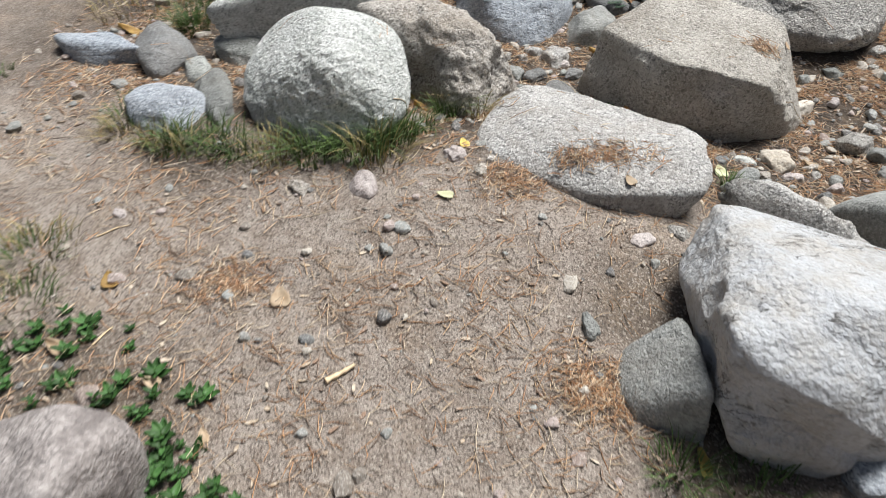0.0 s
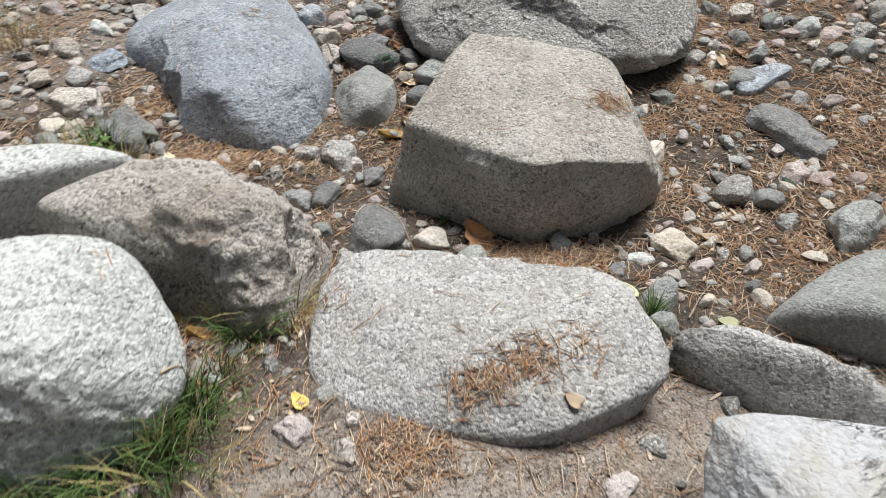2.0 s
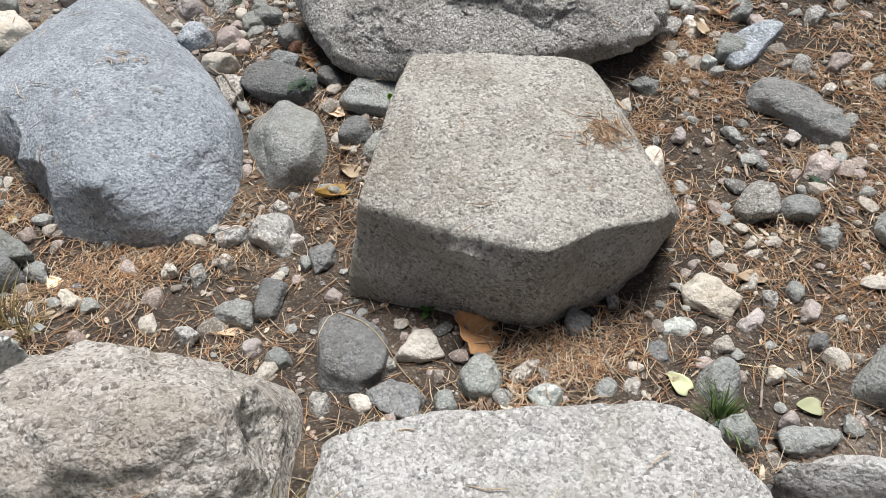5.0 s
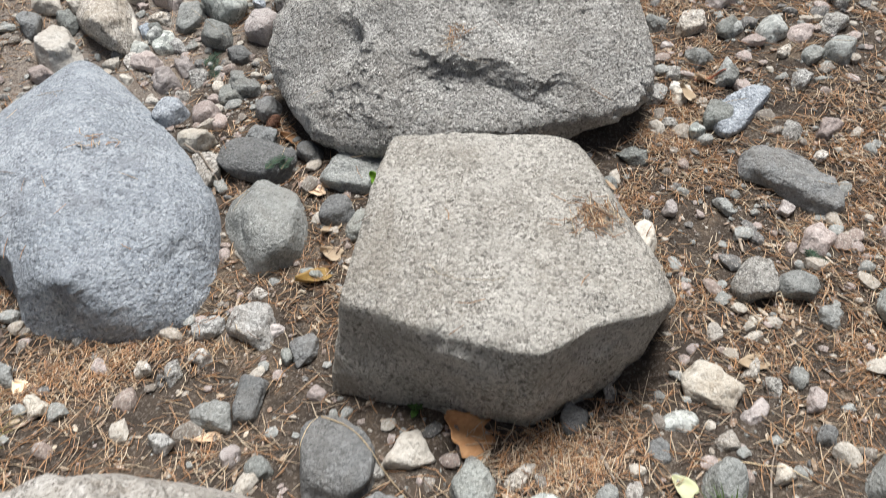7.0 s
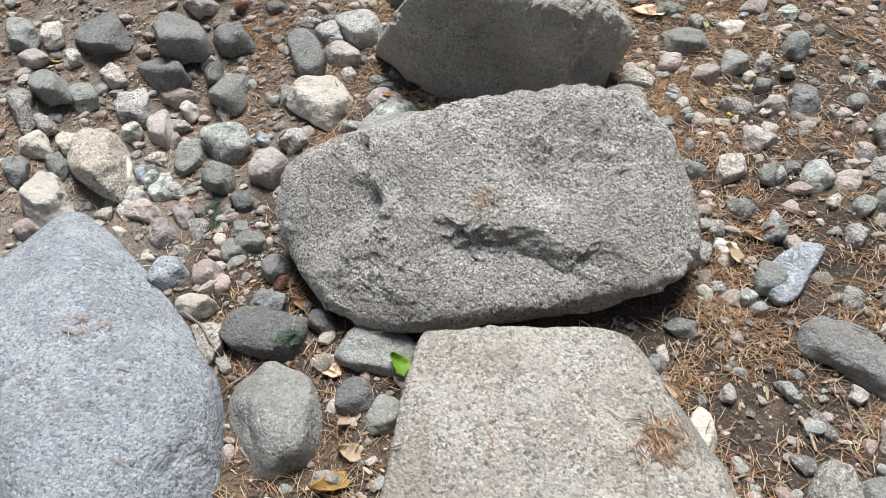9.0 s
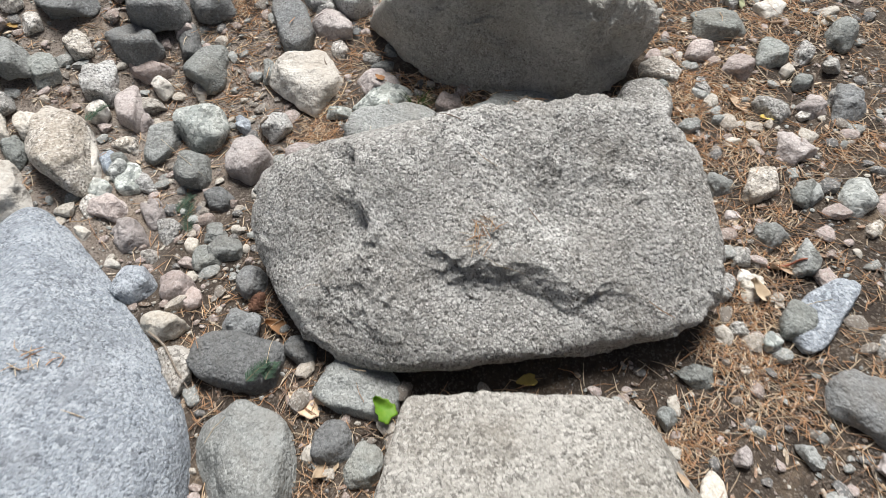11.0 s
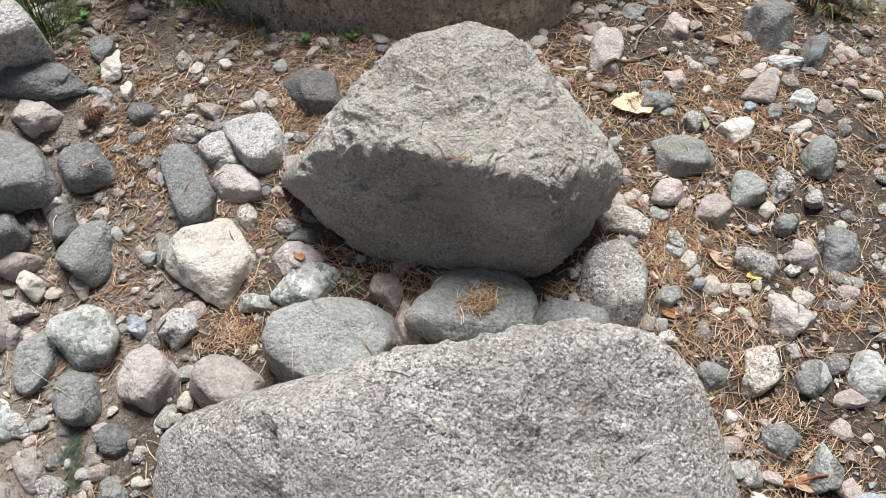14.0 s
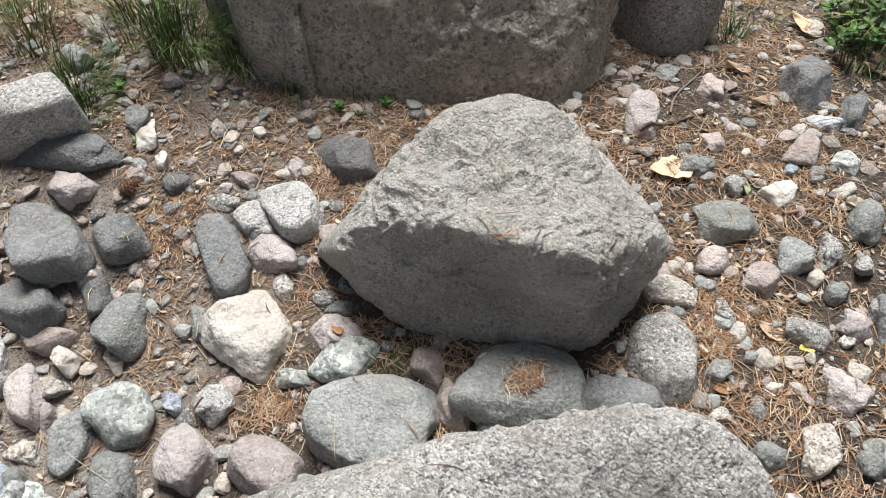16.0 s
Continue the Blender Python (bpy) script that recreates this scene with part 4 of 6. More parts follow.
stone("flecked", 1.085, 2.121, 0.097, 0.070, 0.041, 156, "round", seed=229)
stone("cream", 1.207, 2.134, 0.129, 0.116, 0.057, 124, "angular", seed=230)
stone("tan", 1.123, 2.034, 0.062, 0.051, 0.026, 141, "angular", seed=231)
stone("pink", 1.230, 2.041, 0.094, 0.040, 0.026, -172, "angular", seed=232)
stone("dark", 0.499, 2.313, 0.125, 0.085, 0.047, 110, "angular", seed=233)
stone("grey", 0.570, 2.255, 0.053, 0.052, 0.032, 63, "round", seed=234)
stone("granite", 0.367, 2.406, 0.066, 0.052, 0.030, 72, "angular", seed=235)
stone("cream", 0.435, 2.357, 0.060, 0.056, 0.030, 120, "angular", seed=236)
stone("pink", 0.543, 2.672, 0.051, 0.047, 0.026, 103, "round", seed=237)
stone("dark", 0.583, 2.806, 0.091, 0.079, 0.040, 80, "angular", seed=238)
stone("cream", 1.434, 2.195, 0.049, 0.039, 0.022, -168, "angular", seed=239)
stone("tan", 1.337, 2.232, 0.056, 0.041, 0.029, -151, "round", seed=240)
stone("pink", 1.263, 2.235, 0.043, 0.036, 0.019, -175, "angular", seed=241)
stone("tan", 1.391, 2.169, 0.049, 0.035, 0.018, 162, "angular", seed=242)
stone("grey", 1.564, 2.096, 0.079, 0.055, 0.036, -160, "angular", seed=243)
stone("dark", 1.286, 1.919, 0.058, 0.041, 0.034, -160, "round", seed=244)
stone("pink", 1.074, 1.838, 0.052, 0.040, 0.033, -164, "round", seed=245)
stone("grey", 0.971, 1.877, 0.095, 0.091, 0.051, 139, "angular", seed=246)
stone("grey", 1.056, 1.793, 0.136, 0.070, 0.045, 152, "angular", seed=247)
stone("cream", 0.200, 4.145, 0.218, 0.148, 0.074, 100, "angular", seed=248)
stone("grey", 0.218, 4.295, 0.229, 0.159, 0.085, 108, "round", seed=249)
stone("pink", 0.080, 4.124, 0.143, 0.097, 0.059, 100, "round", seed=250)
stone("granite", 0.076, 3.980, 0.160, 0.108, 0.057, 102, "angular", seed=251)
stone("grey", 0.212, 4.436, 0.238, 0.151, 0.073, 125, "round", seed=252)
stone("pale", -0.051, 3.038, 0.053, 0.032, 0.022, 86, "angular", seed=253)
stone("pink", 0.320, 2.641, 0.061, 0.049, 0.029, 84, "angular", seed=254)
stone("tan", 0.378, 2.940, 0.065, 0.054, 0.032, 97, "round", seed=255)
stone("grey", 0.540, 2.817, 0.054, 0.043, 0.024, 72, "angular", seed=256)
stone("dark", 0.916, 2.261, 0.088, 0.073, 0.043, -143, "angular", seed=257)
stone("tan", 1.035, 2.267, 0.064, 0.033, 0.019, -136, "angular", seed=258)
stone("pink", 1.348, 1.982, 0.078, 0.045, 0.031, -151, "angular", seed=259)
stone("tan", 1.316, 2.112, 0.066, 0.047, 0.032, -154, "angular", seed=260)
stone("granite", 1.311, 2.062, 0.071, 0.047, 0.031, -152, "angular", seed=261)
stone("cream", 1.144, 1.922, 0.057, 0.043, 0.029, -173, "angular", seed=262)
stone("grey", 1.681, 1.985, 0.241, 0.157, 0.113, -152, "round", seed=263)
stone("granite", 0.724, 1.599, 0.077, 0.066, 0.035, 128, "angular", seed=264)
stone("pink", 0.108, 1.866, 0.075, 0.056, 0.032, 129, "angular", seed=265)
stone("dark", -0.109, 3.258, 0.231, 0.122, 0.057, 125, "angular", seed=266)
stone("tan", 0.210, 1.839, 0.037, 0.032, 0.017, 133, "angular", seed=267)
stone("tan", -0.227, 3.463, 0.196, 0.172, 0.068, 119, "angular", seed=268)
stone("grey", -0.300, 3.203, 0.191, 0.101, 0.063, 107, "angular", seed=269)
stone("tan", -0.226, 3.817, 0.154, 0.101, 0.057, 104, "round", seed=270)
stone("cream", -0.198, 3.690, 0.110, 0.067, 0.036, 98, "angular", seed=271)
stone("flecked", -0.098, 3.917, 0.137, 0.097, 0.044, 123, "round", seed=272)
stone("tan", -0.347, 1.723, 0.111, 0.055, 0.027, 132, "angular", seed=273, where="half-buried in the path")
stone("pink", -0.157, 1.708, 0.129, 0.108, 0.056, 103, "round", seed=274, where="half-buried in the path")
stone("pink", 0.106, 1.857, 0.085, 0.063, 0.026, 119, "angular", seed=275)
stone("tan", 0.179, 1.774, 0.061, 0.049, 0.022, 83, "angular", seed=276)
stone("pink", 0.614, 1.542, 0.072, 0.057, 0.024, -159, "angular", seed=277, where="half-buried in the path")
stone("dark", -0.442, 1.461, 0.045, 0.036, 0.019, 154, "round", seed=278, where="half-buried in the path")
stone("dark", -0.239, 1.185, 0.049, 0.042, 0.025, 139, "round", seed=279, where="half-buried in the path")
stone("pink", -0.843, 1.614, 0.066, 0.048, 0.030, 136, "round", seed=280, where="half-buried in the path")
stone("grey", 0.443, 1.245, 0.088, 0.047, 0.025, 99, "angular", seed=281, where="half-buried in the path")
stone("dark", 0.444, 1.107, 0.060, 0.029, 0.017, -179, "round", seed=282, where="half-buried in the path")
stone("cream", -0.571, 1.052, 0.051, 0.038, 0.024, 149, "angular", seed=283, where="half-buried in the path")
stone("grey", -0.717, 2.211, 0.374, 0.139, 0.101, 109, "round", seed=284)
stone("grey", -0.731, 2.606, 0.313, 0.223, 0.115, 101, "round", seed=285)
stone("grey", -0.847, 2.433, 0.174, 0.122, 0.065, 117, "round", seed=286)
stone("blue", -0.897, 2.159, 0.376, 0.255, 0.140, 128, "round", seed=287)
stone("dark", -1.025, 2.578, 0.384, 0.244, 0.140, 115, "round", seed=288)
stone("blue", -1.277, 2.602, 0.425, 0.228, 0.105, 160, "round", seed=289)
stone("blue", 0.992, 0.883, 0.189, 0.112, 0.098, -140, "round", seed=290)
stone("grey", 1.450, 3.625, 0.075, 0.051, 0.029, 133, "angular", seed=291)
stone("grey", 1.682, 4.467, 0.070, 0.058, 0.031, 90, "round", seed=292)
stone("granite", 1.749, 4.286, 0.057, 0.050, 0.023, 89, "angular", seed=293)
stone("pink", 1.472, 4.744, 0.089, 0.067, 0.037, 102, "round", seed=294)
stone("tan", 1.732, 4.716, 0.077, 0.056, 0.029, 74, "angular", seed=295)
stone("grey", 2.912, 3.972, 0.098, 0.085, 0.036, -168, "angular", seed=296)
stone("pink", 0.818, 4.010, 0.112, 0.076, 0.047, 82, "round", seed=297)
stone("tan", 0.695, 4.132, 0.100, 0.066, 0.037, 86, "angular", seed=298)
stone("pink", 0.785, 3.680, 0.086, 0.065, 0.038, 90, "round", seed=299)
stone("grey", 0.866, 3.771, 0.109, 0.096, 0.048, 63, "round", seed=300)
stone("granite", 0.838, 3.930, 0.111, 0.081, 0.041, 87, "angular", seed=301)
stone("tan", 0.900, 4.692, 0.161, 0.092, 0.050, 81, "angular", seed=302)
stone("pale", 0.917, 4.541, 0.144, 0.082, 0.055, 77, "round", seed=303)
stone("pink", 0.552, 2.905, 0.066, 0.056, 0.028, 90, "angular", seed=304)
stone("tan", 0.555, 2.529, 0.041, 0.037, 0.019, 110, "angular", seed=305)
stone("granite", 0.532, 2.415, 0.049, 0.046, 0.028, 102, "round", seed=306)
stone("pink", 1.191, 2.174, 0.056, 0.047, 0.026, -166, "angular", seed=307)
stone("grey", 1.369, 2.040, 0.055, 0.041, 0.027, -162, "angular", seed=308)
stone("blue", -0.099, 3.703, 0.165, 0.146, 0.049, 68, "angular", seed=309)
stone("pale", -0.196, 3.616, 0.127, 0.092, 0.045, 101, "round", seed=310)
stone("cream", -0.298, 3.336, 0.102, 0.079, 0.036, 123, "round", seed=311)
stone("grey", -0.074, 3.290, 0.248, 0.141, 0.072, 103, "angular", seed=312)
stone("tan", -0.316, 3.634, 0.114, 0.079, 0.035, 103, "angular", seed=313)
stone("pale", -0.174, 3.421, 0.136, 0.097, 0.042, 101, "angular", seed=314)
stone("pink", -0.249, 3.507, 0.097, 0.070, 0.035, 104, "round", seed=315)
stone("pink", -0.245, 4.104, 0.144, 0.099, 0.046, 120, "round", seed=316)
stone("tan", 0.016, 4.162, 0.150, 0.108, 0.047, 116, "round", seed=317)
stone("pale", -0.156, 4.220, 0.166, 0.112, 0.048, 129, "round", seed=318)
stone("cream", 0.141, 4.166, 0.152, 0.112, 0.047, 115, "round", seed=319)

# ---- what lies on the ground ----
bpy.context.view_layer.update()
DEPS = bpy.context.evaluated_depsgraph_get()


def drop(x, y, top=1.2):
    """The height and slope of whatever lies uppermost at x, y, and whether that is the bare ground."""
    hit, place, normal, _, ob, _ = scene.ray_cast(DEPS, Vector((x, y, top)), Vector((0, 0, -1)))
    return (place.z, normal, ob.name == "ground") if hit else (float(ground_height(x, y)), Vector((0, 0, 1)), True)


def leaf_mesh(name, width, length, curl, lobes, material, seed, notch=0.0, rows=13, cols=9):
    """A thin dry leaf: an outline that runs from stalk to tip, folded at its midrib and curled."""
    rng = np.random.default_rng(seed)
    v = []
    for side in (0.0005, -0.0005):
        for a in range(rows):
            u = a / (rows - 1)
            w = 0.5 * width * (math.sin(math.pi * min(1, u * 0.93 + 0.05) ** 0.62) ** 0.8) * (1 + lobes * math.sin(u * 21 + seed)) + 0.0005
            for b in range(cols):
                s = 2 * b / (cols - 1) - 1
                x, y = s * w, (u - 0.5) * length - notch * length * abs(s) * (1 - u)
                z = curl * length * (0.9 * (u - 0.5) ** 2 + 0.55 * abs(s) ** 1.6 * (0.4 + u)) + 0.035 * length * math.sin(5 * u + 3 * s + seed)
                v.append((x, y, z + side))
    f, n = [], rows * cols
    for a in range(rows - 1):
        for b in range(cols - 1):
            i = a * cols + b
            f.append((i, i + 1, i + cols + 1, i + cols))
            f.append((n + i, n + i + cols, n + i + cols + 1, n + i + 1))
    rim = [b for b in range(cols)] + [a * cols + cols - 1 for a in range(1, rows)] + [(rows - 1) * cols + b for b in range(cols - 2, -1, -1)] + [a * cols for a in range(rows - 2, 0, -1)]
    for k in range(len(rim)):
        i, j = rim[k], rim[(k + 1) % len(rim)]
        f.append((j, i, n + i, n + j))
    v = np.array(v)
    v[:, 2] -= v[:, 2].min()
    return mesh_of(name, v, np.array(f), material)


def tube(points, radii, sides=6):
    """Vertices and faces of a round rod along points."""
    p = np.asarray(points, float)
    t = np.gradient(p, axis=0)
    t /= np.linalg.norm(t, axis=1)[:, None] + 1e-9
    side = np.cross(t, (0.13, 0.21, 0.97))
    side /= np.linalg.norm(side, axis=1)[:, None] + 1e-9
    up = np.cross(side, t)
    ang = 2 * np.pi * np.arange(sides) / sides
    v = p[:, None] + np.asarray(radii)[:, None, None] * (np.cos(ang)[None, :, None] * side[:, None] + np.sin(ang)[None, :, None] * up[:, None])
    i = (np.arange(len(p) - 1)[:, None] * sides + np.arange(sides)[None]).ravel()
    j = (np.arange(len(p) - 1)[:, None] * sides + (np.arange(sides)[None] + 1) % sides).ravel()
    return v.reshape(-1, 3), np.stack([i, j, j + sides, i + sides], 1)


LEAF = {
    "tan": plain_material("dry_tan_leaf", (0.50, 0.385, 0.28), (0.38, 0.265, 0.17), 45, 0.7),
    "brown": plain_material("dry_brown_leaf", (0.34, 0.17, 0.075), (0.46, 0.26, 0.13), 45, 0.7),
    "cream": plain_material("pale_dry_leaf", (0.62, 0.50, 0.36), (0.50, 0.37, 0.24), 45, 0.7),
    "yellow": plain_material("yellow_leaf", (0.56, 0.44, 0.13), (0.44, 0.33, 0.10), 45, 0.6),
    "ochre": plain_material("ochre_leaf", (0.50, 0.33, 0.10), (0.34, 0.20, 0.07), 45, 0.6),
    "lime": plain_material("yellow_green_leaf", (0.50, 0.53, 0.32), (0.56, 0.55, 0.36), 45, 0.6),
    "green": plain_material("fresh_green_leaf", (0.16, 0.36, 0.03), (0.24, 0.42, 0.05), 45, 0.5),
}
WORDS = {"tan": "dry tan", "brown": "dry curled brown", "cream": "pale cream dry", "yellow": "bright yellow", "ochre": "yellow-brown", "lime": "round yellow-green", "green": "fresh bright green"}
STALK = plain_material("dry_stalk", (0.40, 0.28, 0.17), (0.25, 0.16, 0.09), 60, 0.8)


def leaf(kind, x, y, length, width, turn, curl=0.25, tilt=8, seed=1, lobes=0.06, notch=0.1):
    """A fallen leaf with its stalk, lying on what is below it."""
    z, n, _ = drop(x, y)
    lay = Vector((0, 0, 1)).rotation_difference(Vector(n).lerp(Vector((0, 0, 1)), 0.5)).to_matrix().to_4x4()
    ob = new("fallen_leaf", leaf_mesh("blade", width, length, curl, lobes, LEAF[kind], seed, notch))
    ob.matrix_world = Matrix.Translation((x, y, z + 0.003)) @ lay @ pose(0, 0, 0, tilt, 0.6 * tilt, turn)
    tagged(ob, f"{WORDS[kind]} fallen leaf lying on the stony ground", "leaf", "fallen leaves")
    s = np.linspace(0, 1, 6)
    pts = np.stack([0.03 * length * np.sin(3 * s + seed), -0.5 * length - 0.42 * length * s, 0.04 * length + 0.03 * length * np.sin(4 * s)], 1)
    v, f = tube(pts, 0.0011 - 0.0003 * s, 5)
    part("leaf_stalk", v, f, STALK, ob)
    return ob


WOOD = {
    "grey": plain_material("weathered_grey_twig", (0.34, 0.29, 0.24), (0.20, 0.16, 0.125), 80, 0.85),
    "dark": plain_material("dark_brown_twig", (0.12, 0.08, 0.055), (0.20, 0.14, 0.095), 80, 0.85),
    "pale": plain_material("pale_straw_stem", (0.58, 0.47, 0.31), (0.42, 0.32, 0.20), 80, 0.8),
    "red": plain_material("reddish_twig", (0.36, 0.13, 0.08), (0.26, 0.10, 0.06), 80, 0.7),
}
WOODWORDS = {"grey": "weathered grey twig", "dark": "dark brown dead twig", "pale": "pale dry straw stem", "red": "reddish brown dead twig"}


def twig(kind, x0, y0, x1, y1, thick, seed=1, bend=0.05, side=0):
    """A dead twig or stem lying across the ground between two places."""
    length = math.hypot(x1 - x0, y1 - y0)
    s = np.linspace(0, 1, 13)
    rng = np.random.default_rng(seed)
    off = bend * length * (np.sin(np.pi * s) * rng.uniform(0.4, 1) + 0.25 * np.sin(7 * s + seed))
    px, py = x0 + (x1 - x0) * s - (y1 - y0) / length * off, y0 + (y1 - y0) * s + (x1 - x0) / length * off
    h = np.array([drop(a, b)[0] for a, b in zip(px, py)])
    for _ in range(3):
        h = np.maximum(h, np.convolve(np.pad(h, 1, "edge"), [0.3, 0.4, 0.3], "valid"))
    mid = (px.mean(), py.mean(), float(h.mean()))
    pts = np.stack([px - mid[0], py - mid[1], h + thick * 0.6 - mid[2]], 1)
    v, f = tube(pts, thick * 0.5 * (1 - 0.45 * s) * (1 + 0.15 * np.sin(19 * s + seed)), 7)
    ob = new("twig", mesh_of("twig", v, f, WOOD[kind]))
    ob.location = mid
    tagged(ob, f"{WOODWORDS[kind]} lying on the ground", "twig", "fallen twigs")
    for k in range(side):
        i = 3 + 3 * k
        a = rng.uniform(0.6, 1.0) * (1 if k % 2 else -1)
        d = np.array([px[-1] - px[0], py[-1] - py[0]]) / length
        d = np.array([d[0] * math.cos(a) - d[1] * math.sin(a), d[0] * math.sin(a) + d[1] * math.cos(a), 0.15])
        q = np.linspace(0, 1, 6)[:, None]
        v, f = tube(pts[i] + q * d * length * 0.25, thick * (0.3 - 0.2 * q[:, 0]), 5)
        part("side_shoot", v, f, WOOD[kind], ob)
    return ob


GRASS = {
    "green": plain_material("green_grass", (0.05, 0.095, 0.027), (0.095, 0.14, 0.043), 20, 0.55, per_island=True),
    "dry": plain_material("dry_yellowed_grass", (0.32, 0.26, 0.12), (0.20, 0.17, 0.07), 20, 0.65, per_island=True),
}


def grass(x, y, count, height, spread, kind="green", seed=1, lean=(0, 0), wide=0.0035):
    """A tuft of arching blades, as one body."""
    rng = np.random.default_rng(seed)
    verts, faces, base = [], [], 0
    z0 = float(ground_height(x, y))
    s = np.linspace(0, 1, 6)
    for k in range(count):
        a, r = rng.uniform(0, 2 * math.pi), spread * math.sqrt(rng.uniform(0, 1))
        bx, by = r * math.cos(a), r * math.sin(a)
        h = height * rng.uniform(0.45, 1.1)
        out = a + rng.uniform(-0.9, 0.9)
        reach = h * rng.uniform(0.25, 0.95)
        dx, dy = math.cos(out) * reach + lean[0] * h, math.sin(out) * reach + lean[1] * h
        cx, cy = bx + dx * s ** 1.7, by + dy * s ** 1.7
        cz = float(ground_height(x + bx, y + by)) - z0 - 0.005 + h * (s - 0.42 * s ** 2.6 * min(1.4, math.hypot(dx, dy) / h))
        n = math.hypot(dx, dy) + 1e-6
        w = wide * rng.uniform(0.6, 1.2) * (1 - s ** 2.2) * 0.5 + 0.0002
        ox, oy = -dy / n * w, dx / n * w
        left, right = np.stack([cx - ox, cy - oy, cz], 1), np.stack([cx + ox, cy + oy, cz], 1)
        keel = np.stack([cx, cy, cz - 0.35 * w], 1)
        verts.append(np.stack([left, keel, right], 1).reshape(-1, 3))
        for q in range(5):
            i = base + 3 * q
            faces += [(i, i + 1, i + 4, i + 3), (i + 1, i + 2, i + 5, i + 4)]
        base += 18
    ob = new("grass_tuft", mesh_of("grass_tuft", np.concatenate(verts), np.array(faces), GRASS[kind]))
    ob.location = (x, y, z0)
    word = "long green grass blades" if kind == "green" else "yellowed dry grass blades"
    return tagged(ob, f"tuft of {word} growing between the stones", "grass", kind="stuff")


WEED = plain_material("weed_leaf", (0.05, 0.115, 0.025), (0.085, 0.16, 0.04), 60, 0.5)
WEED_DARK = plain_material("dark_weed_leaf", (0.03, 0.085, 0.022), (0.055, 0.12, 0.035), 60, 0.5)
STEM = plain_material("green_stem", (0.12, 0.2, 0.05), (0.2, 0.22, 0.08), 60, 0.6)


def weed(x, y, height, leaves, size, seed=1, dark=False, lean=(0.0, 0.0)):
    """A low broad-leaved weed: a stem with leaves set round it."""
    rng = np.random.default_rng(seed)
    root = new("weed_plant")
    root.location = (x, y, float(ground_height(x, y)))
    tagged(root, "dark green broad-leaved weed at the path edge" if dark else "fresh green leafy weed growing among the stones", "plant", "weeds")
    s = np.linspace(0, 1, 7)
    pts = np.stack([lean[0] * height * s ** 2, lean[1] * height * s ** 2, height * s - 0.01], 1)
    v, f = tube(pts, 0.002 - 0.001 * s, 5)
    part("stem", v, f, STEM, root)
    meshes = [leaf_mesh("leaf", size * 0.55, size, 0.25, 0.08, WEED_DARK if dark else WEED, seed + k, 0.0, 8, 5) for k in range(3)]
    for k in range(leaves):
        u = 0.25 + 0.75 * (k + 1) / leaves
        az = 137.5 * k + rng.uniform(-20, 20)
        c = (lean[0] * height * u * u, lean[1] * height * u * u, height * u - 0.01)
        ob = new("leaf", meshes[k % 3])
        ob.parent = root
        scale = rng.uniform(0.7, 1.1) * (1.1 - 0.4 * u)
        ob.matrix_local = Matrix.Translation(c) @ pose(0, 0, 0, 0, 0, az) @ pose(0, 0, 0, rng.uniform(5, 35)) @ Matrix.Translation((0, size * 0.55 * scale, -0.002)) @ Matrix.Scale(scale, 4)
    return root


FIR = plain_material("green_fir_needles", (0.035, 0.07, 0.045), (0.06, 0.10, 0.065), 60, 0.6, per_island=True)


def sprig(x, y, length, turn, seed=1):
    """A broken sprig of fir lying flat: a twig with two rows of short needles."""
    rng = np.random.default_rng(seed)
    z, n, _ = drop(x, y)
    s = np.linspace(0, 1, 8)
    pts = np.stack([length * (s - 0.5), 0.06 * length * np.sin(3 * s), 0.006 + 0 * s], 1)
    v, f = tube(pts, 0.0014 - 0.0008 * s, 5)
    root = new("fir_sprig", mesh_of("fir_sprig", v, f, WOOD["dark"]))
    root.matrix_world = pose(x, y, z + 0.002, 0, 0, turn)
    tagged(root, "small green fir sprig fallen between the pebbles", "sprig", "fallen fir sprigs")
    verts, faces, base = [], [], 0
    for k in range(64):
        u, sd = (k // 2) / 32, 1 if k % 2 else -1
        p = np.array([length * (u - 0.5), 0.06 * length * math.sin(3 * u), 0.006])
        l = 0.024 * rng.uniform(0.75, 1.1) * (1 - 0.35 * u)
        d = np.array([0.55, sd * 0.85, rng.uniform(0, 0.4)]) * l
        v, f = tube(np.array([p, p + d * 0.5, p + d]), [0.0009, 0.0009, 0.0003], 3)
        verts.append(v), faces.append(f + base)
        base += len(v)
    part("needles", np.concatenate(verts), np.concatenate(faces), FIR, root)
    return root


CONE = plain_material("pine_cone_scales", (0.13, 0.065, 0.045), (0.21, 0.115, 0.075), 90, 0.75, per_island=True)


